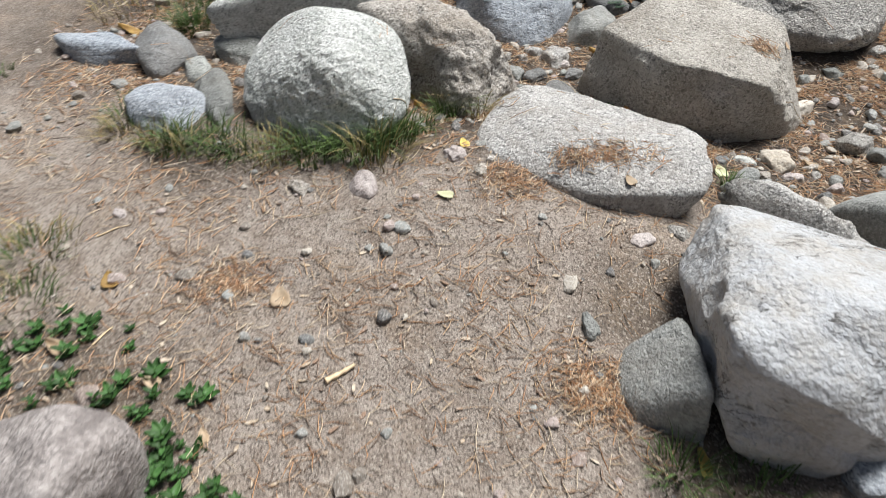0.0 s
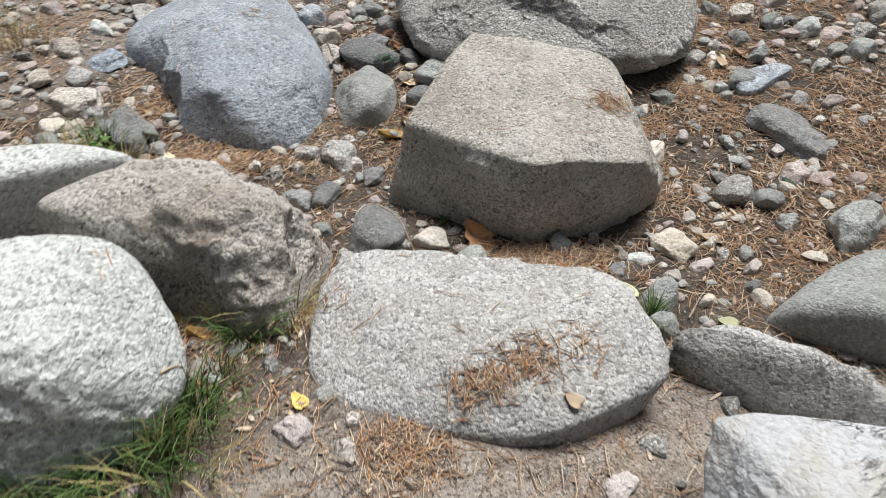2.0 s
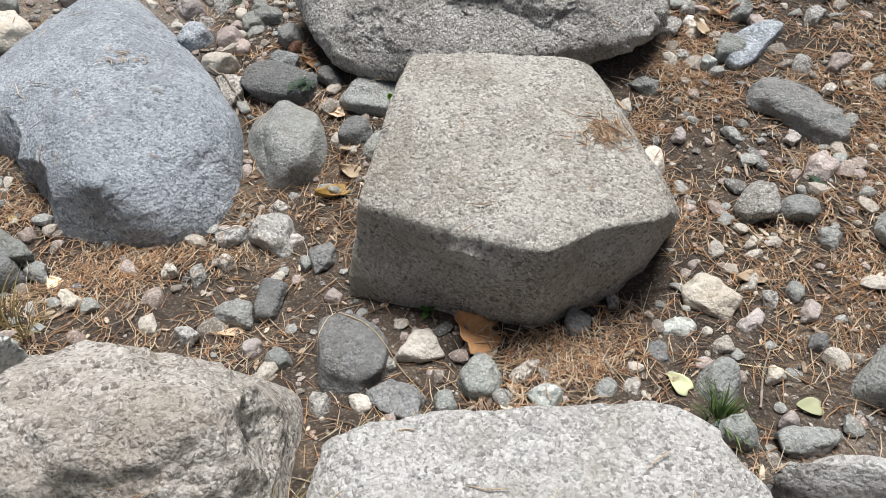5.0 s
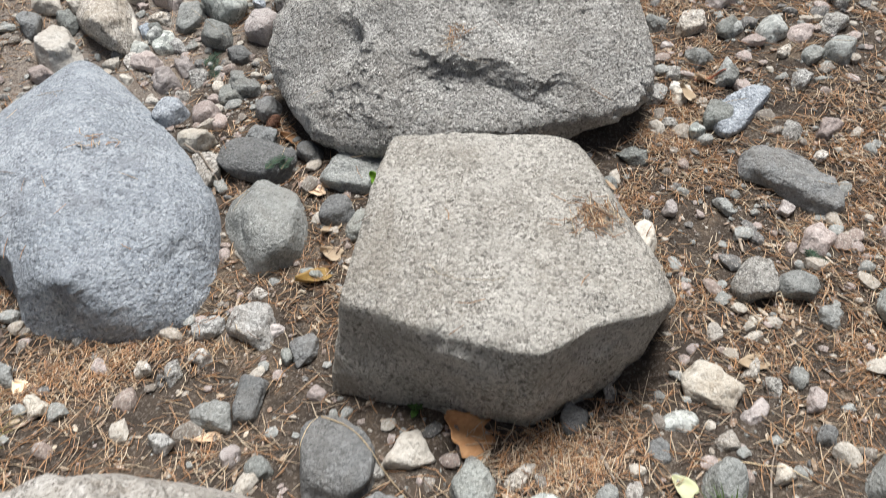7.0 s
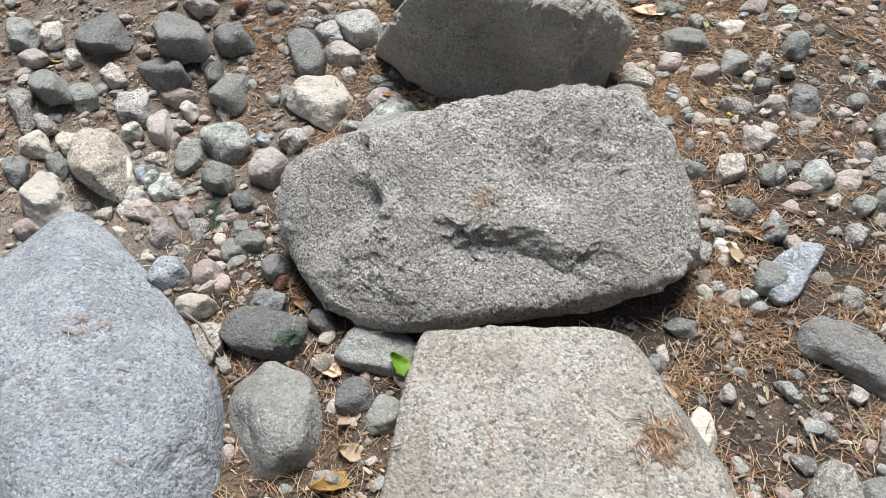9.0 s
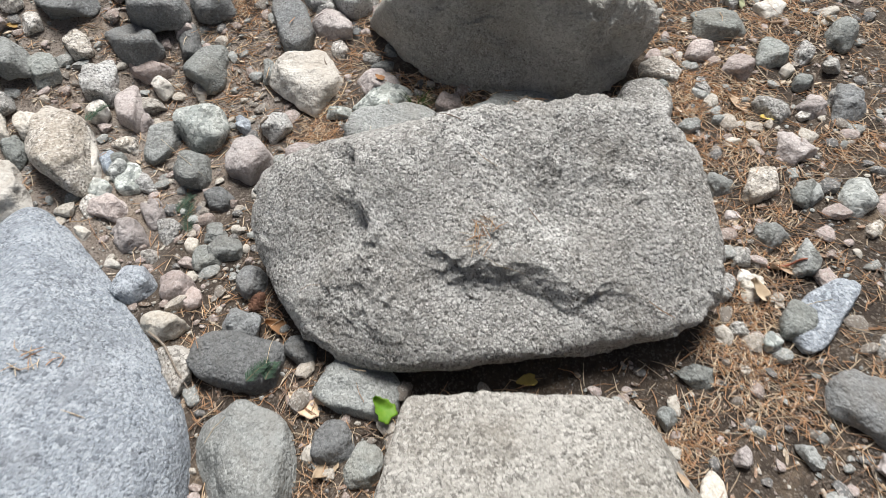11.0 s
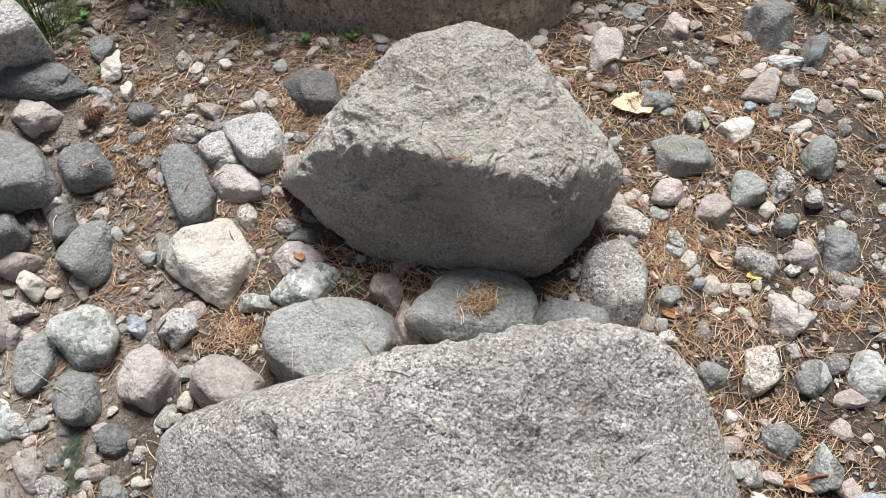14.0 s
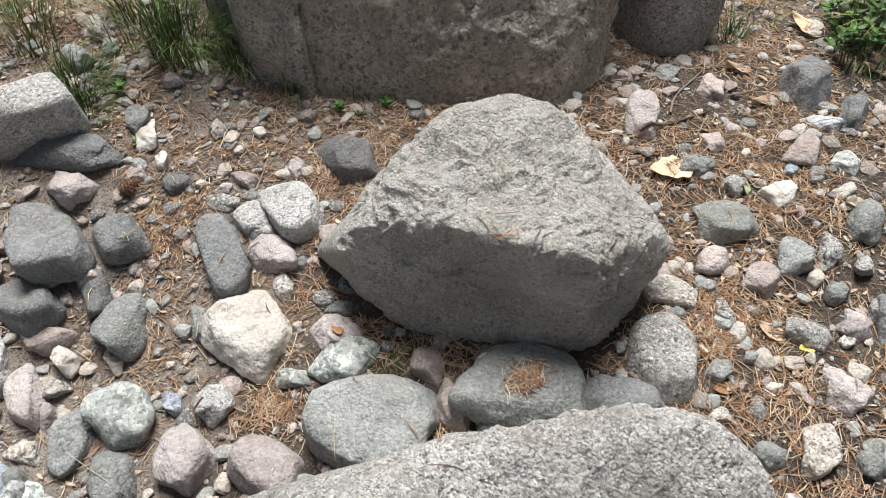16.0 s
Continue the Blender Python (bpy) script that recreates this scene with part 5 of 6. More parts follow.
def pine_cone(x, y, length, turn, seed=1):
    z, n, _ = drop(x, y)
    unit, faces = sphere(3)
    root = new("pine_cone", mesh_of("pine_cone", unit * (length * 0.45, length * 0.22, length * 0.22), faces, CONE))
    root.matrix_world = pose(x, y, z + length * 0.24, 0, 10, turn)
    tagged(root, "open reddish-brown pine cone lying among the stones", "pine cone")
    verts, quads, base = [], [], 0
    for k in range(70):
        u = k / 69
        a, px = 2.4 * k, length * (u - 0.5) * 0.95
        r0 = length * 0.2 * math.sin(math.pi * (0.12 + 0.8 * u)) ** 0.7
        r1 = r0 + length * 0.17 * (1 - 0.4 * u)
        w = length * 0.085
        e = np.array([0, math.cos(a), math.sin(a)])
        t = np.array([0, -math.sin(a), math.cos(a)])
        b0, b1 = np.array([px, 0, 0]) + e * r0, np.array([px + length * 0.09, 0, 0]) + e * r1
        th = np.array([length * 0.03, 0, 0])
        verts.append(np.array([b0 - t * w * 0.5, b0 + t * w * 0.5, b1 + t * w, b1 - t * w, b0 - t * w * 0.5 + th, b0 + t * w * 0.5 + th, b1 + t * w + th, b1 - t * w + th]))
        quads += [tuple(base + i for i in q) for q in ((0, 3, 2, 1), (4, 5, 6, 7), (0, 1, 5, 4), (2, 3, 7, 6), (1, 2, 6, 5), (3, 0, 4, 7))]
        base += 8
    tagged(part("scale_cover", np.concatenate(verts), np.array(quads), CONE, root, smooth=False), kind="stuff")
    return root


# ---- fallen leaves ----
leaf("ochre", 0.699, 2.975, 0.085, 0.05, 80, 0.35, 10, 3)
leaf("tan", 0.869, 3.249, 0.08, 0.065, 30, 0.2, 8, 4)
leaf("cream", 0.819, 3.081, 0.06, 0.045, 110, 0.3, 14, 5)
leaf("cream", 0.781, 3.016, 0.055, 0.045, 40, 0.3, 10, 6)
leaf("brown", 0.731, 2.378, 0.11, 0.10, 20, 0.22, 12, 7, 0.14)
leaf("lime", 0.972, 2.024, 0.05, 0.045, 10, 0.12, 5, 8, 0.02)
leaf("lime", 1.131, 1.838, 0.045, 0.042, 50, 0.12, 5, 9, 0.02)
leaf("cream", 1.318, 2.126, 0.07, 0.045, 70, 0.25, 12, 10)
leaf("cream", 0.016, 3.091, 0.055, 0.05, 20, 0.25, 12, 11)
leaf("tan", 0.297, 2.725, 0.055, 0.025, 80, 0.15, 8, 12)
leaf("yellow", -0.010, 3.351, 0.025, 0.022, 20, 0.2, 8, 13)
leaf("green", 0.992, 3.107, 0.06, 0.05, 15, 0.25, 14, 14, 0.12)
leaf("yellow", 1.294, 2.970, 0.045, 0.032, 70, 0.2, 8, 15)
leaf("tan", 2.545, 3.710, 0.11, 0.10, 60, 0.18, 8, 16, 0.1)
leaf("tan", 3.482, 3.813, 0.12, 0.11, 10, 0.25, 14, 17, 0.1)
leaf("tan", 2.993, 3.682, 0.09, 0.055, 70, 0.2, 8, 18)
leaf("tan", 3.084, 3.830, 0.07, 0.05, 40, 0.3, 12, 19)
leaf("lime", 2.640, 3.522, 0.035, 0.032, 10, 0.1, 4, 20, 0.02)
leaf("yellow", 2.319, 3.152, 0.036, 0.03, 60, 0.2, 8, 21)
leaf("yellow", 2.270, 3.174, 0.018, 0.016, 0, 0.1, 4, 22)
leaf("tan", 2.299, 3.242, 0.065, 0.045, 20, 0.25, 12, 23)
leaf("brown", 2.089, 3.231, 0.045, 0.03, 60, 0.25, 10, 24)
leaf("cream", 2.797, 3.289, 0.065, 0.05, 60, 0.2, 8, 25)
leaf("tan", 3.412, 3.527, 0.09, 0.07, 40, 0.25, 12, 26)
leaf("yellow", 1.789, 4.825, 0.025, 0.022, 40, 0.2, 8, 27)
leaf("tan", 1.823, 5.279, 0.07, 0.06, 0, 0.3, 16, 28)
leaf("tan", 2.281, 4.324, 0.05, 0.04, 90, 0.3, 10, 29)
leaf("cream", 1.865, 2.802, 0.055, 0.04, 10, 0.3, 14, 30)
leaf("tan", 1.968, 2.807, 0.07, 0.04, 60, 0.25, 12, 31)
leaf("brown", 0.916, 3.470, 0.06, 0.04, 40, 0.25, 12, 32)
leaf("ochre", 0.759, 4.836, 0.035, 0.025, 60, 0.2, 8, 33)
leaf("cream", -0.328, 1.314, 0.06, 0.05, 10, 0.15, 6, 34)
leaf("lime", 0.075, 1.662, 0.045, 0.028, 80, 0.12, 5, 35)
leaf("cream", 0.589, 1.690, 0.035, 0.03, 30, 0.15, 6, 36)
leaf("ochre", -0.019, 2.211, 0.06, 0.045, 80, 0.3, 14, 38)
leaf("ochre", -1.231, 2.782, 0.09, 0.05, 80, 0.2, 8, 39)
leaf("yellow", -0.049, 2.273, 0.05, 0.04, 60, 0.3, 14, 40)
leaf("yellow", 0.127, 1.923, 0.04, 0.03, 20, 0.2, 8, 41)
leaf("ochre", -0.782, 1.361, 0.05, 0.04, 20, 0.25, 10, 42)
leaf("cream", -0.423, 0.921, 0.035, 0.025, 20, 0.25, 10, 43)
leaf("cream", -0.573, 1.046, 0.04, 0.03, 70, 0.25, 10, 44)
leaf("cream", -0.831, 1.136, 0.06, 0.04, 70, 0.3, 14, 45)
leaf("yellow", 0.646, 0.905, 0.06, 0.03, 20, 0.3, 16, 46)
leaf("tan", 1.301, 2.570, 0.03, 0.02, 20, 0.2, 8, 47)
leaf("brown", 1.571, 3.977, 0.03, 0.02, 20, 0.2, 8, 48)

# ---- twigs and straw ----
twig("pale", 1.685, 4.473, 2.009, 4.701, 0.0045, 3, 0.04)
twig("pale", 1.678, 4.648, 1.923, 4.741, 0.003, 4, 0.08)
twig("grey", 1.664, 4.999, 1.810, 5.001, 0.011, 5, 0.05, 1)
twig("grey", 2.750, 3.846, 3.031, 3.901, 0.008, 6, 0.08, 2)
twig("dark", 2.600, 3.849, 2.831, 3.770, 0.011, 7, 0.03)
twig("dark", 2.502, 3.885, 2.583, 3.767, 0.009, 8, 0.04)
twig("dark", 2.632, 3.400, 2.712, 3.338, 0.012, 9, 0.04)
twig("red", 1.940, 2.830, 2.008, 2.779, 0.008, 10, 0.06, 1)
twig("grey", 1.622, 2.416, 1.572, 2.343, 0.012, 11, 0.05)
twig("pale", 1.256, 2.338, 1.449, 2.459, 0.003, 12, 0.1)
twig("pale", 0.504, 2.571, 0.542, 2.295, 0.003, 13, 0.12)
twig("pale", 0.415, 2.507, 0.504, 2.571, 0.002, 14, 0.12)
twig("pale", -0.123, 3.144, 0.004, 2.986, 0.0025, 15, 0.12)
twig("grey", 1.061, 1.891, 1.197, 1.973, 0.006, 16, 0.03)
twig("pale", 1.048, 2.048, 1.179, 1.886, 0.003, 17, 0.05)
twig("dark", 0.812, 3.246, 0.794, 3.093, 0.006, 18, 0.06)
twig("grey", 0.656, 3.650, 0.665, 3.421, 0.007, 19, 0.08)
twig("pale", -0.177, 1.065, -0.116, 1.112, 0.014, 20, 0.02)
twig("pale", -0.749, 1.151, -0.723, 1.213, 0.006, 21, 0.05)
twig("pale", -0.879, 1.528, -0.797, 1.570, 0.005, 22, 0.05)
twig("pale", -0.957, 1.931, -0.905, 1.966, 0.006, 23, 0.05)
twig("dark", 0.402, 1.219, 0.458, 1.145, 0.004, 24, 0.08)
twig("pale", -0.573, 1.566, -0.563, 1.613, 0.004, 25, 0.05)
twig("pale", 1.953, 2.948, 2.027, 2.971, 0.003, 26, 0.1)
twig("dark", 2.112, 2.918, 2.147, 2.847, 0.004, 27, 0.06)
twig("grey", 2.554, 3.187, 2.491, 3.124, 0.009, 28, 0.06)
twig("pale", 1.553, 4.094, 1.365, 4.014, 0.003, 29, 0.1)
twig("dark", 1.966, 3.104, 2.124, 3.201, 0.004, 30, 0.05)
twig("pale", -0.093, 2.009, 0.021, 2.054, 0.004, 31, 0.06)
twig("grey", 0.898, 2.161, 0.878, 2.108, 0.01, 32, 0.05)
twig("grey", 1.238, 4.091, 1.181, 4.068, 0.009, 33, 0.05)
pine_cone(0.910, 3.555, 0.055, 40)
pine_cone(1.429, 4.709, 0.06, 10)
sprig(0.897, 3.928, 0.11, 60, 3)
sprig(0.836, 4.400, 0.08, 20, 4)
sprig(1.671, 2.214, 0.06, 70, 5)
sprig(0.907, 3.983, 0.07, 30, 6)
sprig(0.819, 3.363, 0.07, 10, 7)
sprig(0.844, 3.353, 0.05, 30, 8)

# ---- grass and weeds ----
grass(1.831, 5.017, 260, 0.26, 0.10, "green", 3, (0.1, -0.25))
grass(1.851, 5.241, 200, 0.26, 0.12, "green", 4, (0.1, -0.2))
grass(1.918, 4.863, 90, 0.2, 0.05, "green", 5, (-0.1, -0.3))
grass(1.510, 5.080, 160, 0.12, 0.08, "green", 6, (0.3, -0.2))
grass(1.482, 4.978, 100, 0.09, 0.05, "green", 7, (0.3, -0.3))
grass(1.485, 5.360, 160, 0.13, 0.12, "green", 8)
grass(1.535, 5.391, 120, 0.15, 0.14, "dry", 9)
grass(1.743, 5.189, 70, 0.16, 0.1, "dry", 10)
grass(1.976, 4.673, 40, 0.1, 0.03, "green", 11, (0, -0.3))
grass(2.110, 4.489, 40, 0.06, 0.05, "green", 12, (0, -0.3))
grass(3.408, 3.960, 60, 0.14, 0.1, "dry", 13)
grass(3.454, 3.575, 90, 0.2, 0.10, "green", 14, (-0.4, -0.2))
grass(3.666, 3.615, 120, 0.25, 0.12, "dry", 15, (-0.2, 0.0))
grass(3.250, 3.953, 50, 0.1, 0.05, "green", 16)
grass(1.605, 3.821, 22, 0.07, 0.02, "green", 17)
grass(-0.190, 1.901, 190, 0.14, 0.08, "green", 18, (0, -0.15))
grass(-0.080, 1.962, 130, 0.16, 0.06, "green", 19)
grass(-0.330, 1.879, 120, 0.1, 0.07, "green", 20)
grass(-0.627, 1.945, 150, 0.09, 0.09, "green", 21)
grass(-0.794, 1.971, 170, 0.09, 0.09, "green", 22)
grass(-0.980, 2.097, 130, 0.09, 0.07, "green", 23)
grass(-0.460, 1.905, 90, 0.1, 0.08, "dry", 24)
grass(-0.123, 1.851, 60, 0.16, 0.08, "dry", 25)
grass(0.079, 2.174, 160, 0.13, 0.05, "green", 26)
grass(0.159, 2.184, 70, 0.13, 0.05, "dry", 27)
grass(0.967, 1.918, 60, 0.07, 0.025, "green", 28)
grass(-0.975, 2.821, 160, 0.16, 0.07, "green", 29)
grass(-0.992, 3.133, 140, 0.18, 0.1, "green", 30)
grass(-1.271, 3.026, 120, 0.1, 0.2, "dry", 31)
grass(-0.585, 3.700, 120, 0.1, 0.1, "green", 42)
grass(-0.369, 3.878, 120, 0.12, 0.12, "dry", 43)
grass(-0.164, 3.154, 100, 0.14, 0.05, "green", 32)
grass(-0.271, 3.068, 120, 0.14, 0.06, "dry", 33)
grass(-0.119, 2.977, 120, 0.14, 0.06, "dry", 34)
grass(1.013, 1.428, 100, 0.06, 0.06, "green", 35)
grass(0.593, 0.877, 90, 0.08, 0.06, "green", 36)
grass(0.761, 0.845, 90, 0.08, 0.08, "green", 37)
grass(-0.988, 1.240, 140, 0.07, 0.12, "green", 38)
grass(-1.026, 1.459, 90, 0.06, 0.1, "green", 39)
grass(-1.026, 1.459, 80, 0.08, 0.12, "dry", 40)
grass(-1.572, 2.437, 40, 0.04, 0.04, "green", 41)
for k, (wx, wy) in enumerate(((3.553, 3.721), (3.419, 3.663), (3.682, 3.702), (3.729, 3.766), (3.582, 3.596), (3.49, 3.60), (3.62, 3.66), (3.70, 3.58), (3.52, 3.66), (3.76, 3.66), (3.60, 3.78))):
    weed(wx, wy, 0.12 + 0.02 * (k % 4), 13, 0.062, 50 + k, False, (-0.2, -0.3))
weed(2.040, 4.537, 0.03, 6, 0.035, 60)
weed(2.154, 4.449, 0.04, 6, 0.035, 61)
weed(1.588, 4.985, 0.04, 8, 0.04, 62)
weed(2.075, 4.474, 0.02, 5, 0.03, 63)
weed(1.530, 4.817, 0.03, 4, 0.03, 64)
weed(0.685, 2.493, 0.03, 5, 0.03, 65)
weed(-0.154, 3.109, 0.1, 9, 0.05, 66)
weed(2.744, 2.827, 0.03, 5, 0.03, 67)
rngg = np.random.default_rng(77)
for k in range(26):
    gx0 = -1.0 + 1.02 * k / 25 + rngg.normal(0, 0.02)
    gy0 = 2.05 - 0.15 * math.sin(math.pi * k / 25) + rngg.normal(0, 0.03)
    grass(gx0, gy0, int(rngg.uniform(12, 40)), rngg.uniform(0.05, 0.15), rngg.uniform(0.03, 0.07), "dry" if rngg.uniform() < 0.5 else "green", 200 + k, (rngg.normal(0, 0.3), rngg.normal(-0.2, 0.2)))
rngw = np.random.default_rng(8)
for k, (wx, wy) in enumerate(((-0.872, 1.105), (-0.768, 1.045), (-0.876, 1.025), (-0.660, 1.034), (-0.594, 0.992), (-0.494, 0.911), (-0.459, 0.833), (-0.402, 0.798), (-0.490, 0.781), (-0.940, 1.136), (-0.727, 1.111), (-0.860, 1.173), (-0.411, 0.749))):
    for j in range(5):
        weed(wx + rngw.normal(-0.02, 0.07), wy + rngw.normal(0, 0.06), rngw.uniform(0.015, 0.05), 7, rngw.uniform(0.02, 0.05), 70 + 5 * k + j, True)

# ---- gravel and needle litter ----
CELL, MAP_X, MAP_Y = 0.005, -1.7, 0.0
MAP_W, MAP_H = 1120, 1240


def rock_tops():
    """Heights of the boulders' and stones' upper sides on a fine grid, with -9 where there is none."""
    top = np.full(MAP_W * MAP_H, -9.0)
    for ob in scene.objects:
        if ob.type == "MESH" and ob.name.split(".")[0] in ("boulder", "stone", "pebble"):
            me = ob.data
            v = np.empty(3 * len(me.vertices), np.float32)
            me.vertices.foreach_get("co", v)
            e = np.empty(2 * len(me.edges), np.int32)
            me.edges.foreach_get("vertices", e)
            m = np.array(ob.matrix_world)
            v = v.reshape(-1, 3) @ m[:3, :3].T + m[:3, 3]
            e = e.reshape(-1, 2)
            v = np.concatenate([v, 0.5 * (v[e[:, 0]] + v[e[:, 1]])])
            i, j = ((v[:, 0] - MAP_X) / CELL).astype(int), ((v[:, 1] - MAP_Y) / CELL).astype(int)
            ok = (i >= 0) & (i < MAP_W) & (j >= 0) & (j < MAP_H)
            np.maximum.at(top, j[ok] * MAP_W + i[ok], v[ok, 2])
    top = top.reshape(MAP_H, MAP_W)
    for _ in range(2):
        near = np.stack([np.roll(top, (a, b), (0, 1)) for a in (-1, 0, 1) for b in (-1, 0, 1) if a or b])
        hole = (top < -5) & ((near > -5).sum(0) > 4)
        top = np.where(hole, near.max(0), top)
    return top


ROCK_TOP = rock_tops()
SLOPE_Y, SLOPE_X = np.gradient(np.where(ROCK_TOP > -5, ROCK_TOP, 0.0), CELL)


def settle(xy):
    """For many places: the height on which a thing comes to rest, the slope there and whether it is bare ground."""
    flat3 = np.stack([xy[:, 0], xy[:, 1], 0 * xy[:, 0]], 1)
    soil = ground_height(xy[:, 0], xy[:, 1]) + 0.012 * lumps(flat3, 0.21, 1) + 0.006 * lumps(flat3, 0.08, 2) + 0.003 * lumps(flat3, 0.035, 3)
    i = np.clip(((xy[:, 0] - MAP_X) / CELL).astype(int), 0, MAP_W - 1)
    j = np.clip(((xy[:, 1] - MAP_Y) / CELL).astype(int), 0, MAP_H - 1)
    rock = ROCK_TOP[j, i]
    bare = rock < soil
    sx, sy = np.where(bare, 0, SLOPE_X[j, i]), np.where(bare, 0, SLOPE_Y[j, i])
    n = 1 / np.sqrt(1 + sx * sx + sy * sy)
    return np.maximum(rock, soil), np.stack([-sx * n, -sy * n, n], 1), bare


def ramp_material(name, colours, rough=0.88, grain=300.0, dirt=0.5):
    """Mixed little pieces: each takes one of the colours."""
    m, nt, bsdf = mat(name)
    geo, tc = nt.nodes.new("ShaderNodeNewGeometry"), nt.nodes.new("ShaderNodeTexCoord")
    ramp = nt.nodes.new("ShaderNodeValToRGB")
    ramp.color_ramp.interpolation = "CONSTANT"
    while len(ramp.color_ramp.elements) < len(colours):
        ramp.color_ramp.elements.new(0.5)
    for k, c in enumerate(colours):
        ramp.color_ramp.elements[k].position = k / len(colours)
        ramp.color_ramp.elements[k].color = (*c, 1)
    nt.links.new(geo.outputs["Random Per Island"], ramp.inputs[0])
    co = tc.outputs["Object"]
    col = mix(nt, calc(nt, "MULTIPLY", step(nt, noise_tex(nt, co, 90.0, 5, 0.7), 0.42, 0.68), dirt), ramp.outputs[0], (0.17, 0.14, 0.11))
    r, g, b = split_red(nt, cells(nt, co, grain))
    col = mix(nt, calc(nt, "MULTIPLY", step(nt, r, 0.75, 0.8), 0.35), col, (0.6, 0.58, 0.54))
    col = mix(nt, calc(nt, "MULTIPLY", step(nt, g, 0.78, 0.83), 0.35), col, (0.06, 0.06, 0.055))
    put(nt, bsdf.inputs["Base Color"], col)
    bsdf.inputs["Roughness"].default_value = rough
    bsdf.inputs["Specular IOR Level"].default_value = 0.25
    put(nt, bsdf.inputs["Normal"], bump(nt, noise_tex(nt, co, 200.0, 4, 0.7), 0.7, 0.002))
    return m


GRAVEL = ramp_material("mixed_gravel", [(0.24, 0.25, 0.24), (0.37, 0.31, 0.29), (0.13, 0.13, 0.13), (0.44, 0.41, 0.36), (0.28, 0.225, 0.20), (0.30, 0.315, 0.305), (0.39, 0.35, 0.30), (0.20, 0.178, 0.155)])
NEEDLE = ramp_material("dry_pine_needles", [(0.55, 0.30, 0.145), (0.62, 0.42, 0.25), (0.40, 0.21, 0.105), (0.70, 0.54, 0.37), (0.52, 0.30, 0.155), (0.16, 0.11, 0.08), (0.72, 0.60, 0.44), (0.28, 0.19, 0.135)], 0.7, 700.0, 0.3)


def bump_map(x, y, size, seed):
    return lumps(np.stack([x, y, 0 * x], 1), size, seed)


def scatter(count, seed, weigh, low=(-1.6, 0.1), high=(3.85, 6.0)):
    """Places spread by a density from 0 to 1."""
    rng = np.random.default_rng(seed)
    xy = rng.uniform(low, high, (count, 2))
    x, y = xy[:, 0], xy[:, 1]
    band = 1 - soft(np.abs(0.825 * x - 0.565 * (y - 0.9) + 0.35), 1.75, 2.3)
    rim = soft(x, low[0], low[0] + 0.3) * soft(-x, -high[0], 0.2 - high[0]) * soft(y, low[1], low[1] + 0.4) * soft(-y, -high[1], 0.5 - high[1])
    return xy[rng.uniform(0, 1, len(xy)) < weigh(x, y) * band * rim]


def soft(v, a, b):
    t = np.clip((v - a) / (b - a), 0, 1)
    return t * t * (3 - 2 * t)


def gravel_weight(x, y):
    path = 1 - soft(y + 0.25 * x, 1.75, 2.15)
    left = soft(y, 2.9, 3.5) * (1 - soft(x - 0.28 * (y - 3), 0.9, 1.5))
    right = soft(x, 1.3, 1.8)
    patch = 0.5 + 0.5 * bump_map(x, y, 0.16, 5)
    return np.clip((0.40 + 0.75 * left + 0.42 * right) * (1 - 0.8 * path) * (0.35 + 0.9 * patch), 0, 1)


def grit_weight(x, y):
    patch = 0.5 + 0.5 * bump_map(x, y, 0.13, 9)
    path = 1 - soft(y + 0.25 * x, 1.75, 2.15)
    back = soft(y - 0.3 * x, 3.4, 3.9)
    return np.clip((0.45 + 0.3 * path + 0.3 * back) * (0.3 + patch), 0, 1)


def needle_weight(x, y):
    patch = np.clip(0.58 + 0.8 * bump_map(x, y, 0.22, 15) + 0.55 * bump_map(x, y, 0.07, 16), 0, 1)
    left = soft(y, 2.9, 3.5) * (1 - soft(x - 0.28 * (y - 3), 0.9, 1.5))
    right = soft(x, 1.2, 1.6)
    path = 1 - soft(y + 0.25 * x, 1.75, 2.15)
    return np.clip((0.5 + 0.45 * right - 0.14 * left - 0.33 * path) * (0.1 + 1.1 * patch), 0, 1)


def pebbles(name, label, xy, low, high, level, seed, material, bury=0.3):
    rng = np.random.default_rng(seed)
    unit, faces = sphere(level)
    kinds = []
    for k in range(14):
        planes = [(rng.uniform(0, 360), rng.uniform(-60, 70), rng.uniform(0.62, 1.0)) for _ in range(9)] + [(a, e, 1.0) for a, e in ((0, 0), (90, 0), (180, 0), (270, 0), (0, 89), (0, -89))]
        kinds.append(unit * facet_radius(unit, planes, 12)[:, None])
    verts, quads, base = [], [], 0
    height, _, bare = settle(xy)
    for (x, y), z in zip(xy[bare], height[bare]):
        d = low * (high / low) ** (rng.uniform(0, 1) ** 1.8)
        v = kinds[rng.integers(14)] * (d * 0.5 * np.array([rng.uniform(0.85, 1.35), rng.uniform(0.75, 1.0), rng.uniform(0.45, 0.8)]))
        a, t = rng.uniform(0, 6.283), rng.uniform(-0.35, 0.35)
        c, s, ct, st = math.cos(a), math.sin(a), math.cos(t), math.sin(t)
        v = v @ np.array([[c, -s * ct, s * st], [s, c * ct, -c * st], [0, st, ct]]).T
        verts.append(v + (x, y, z + d * 0.3 * (0.5 - bury) * 1.6))
        quads.append(faces + base)
        base += len(unit)
    ob = new(name, mesh_of(name, np.concatenate(verts), np.concatenate(quads), material, level > 2))
    return tagged(ob, label, "gravel", kind="stuff")


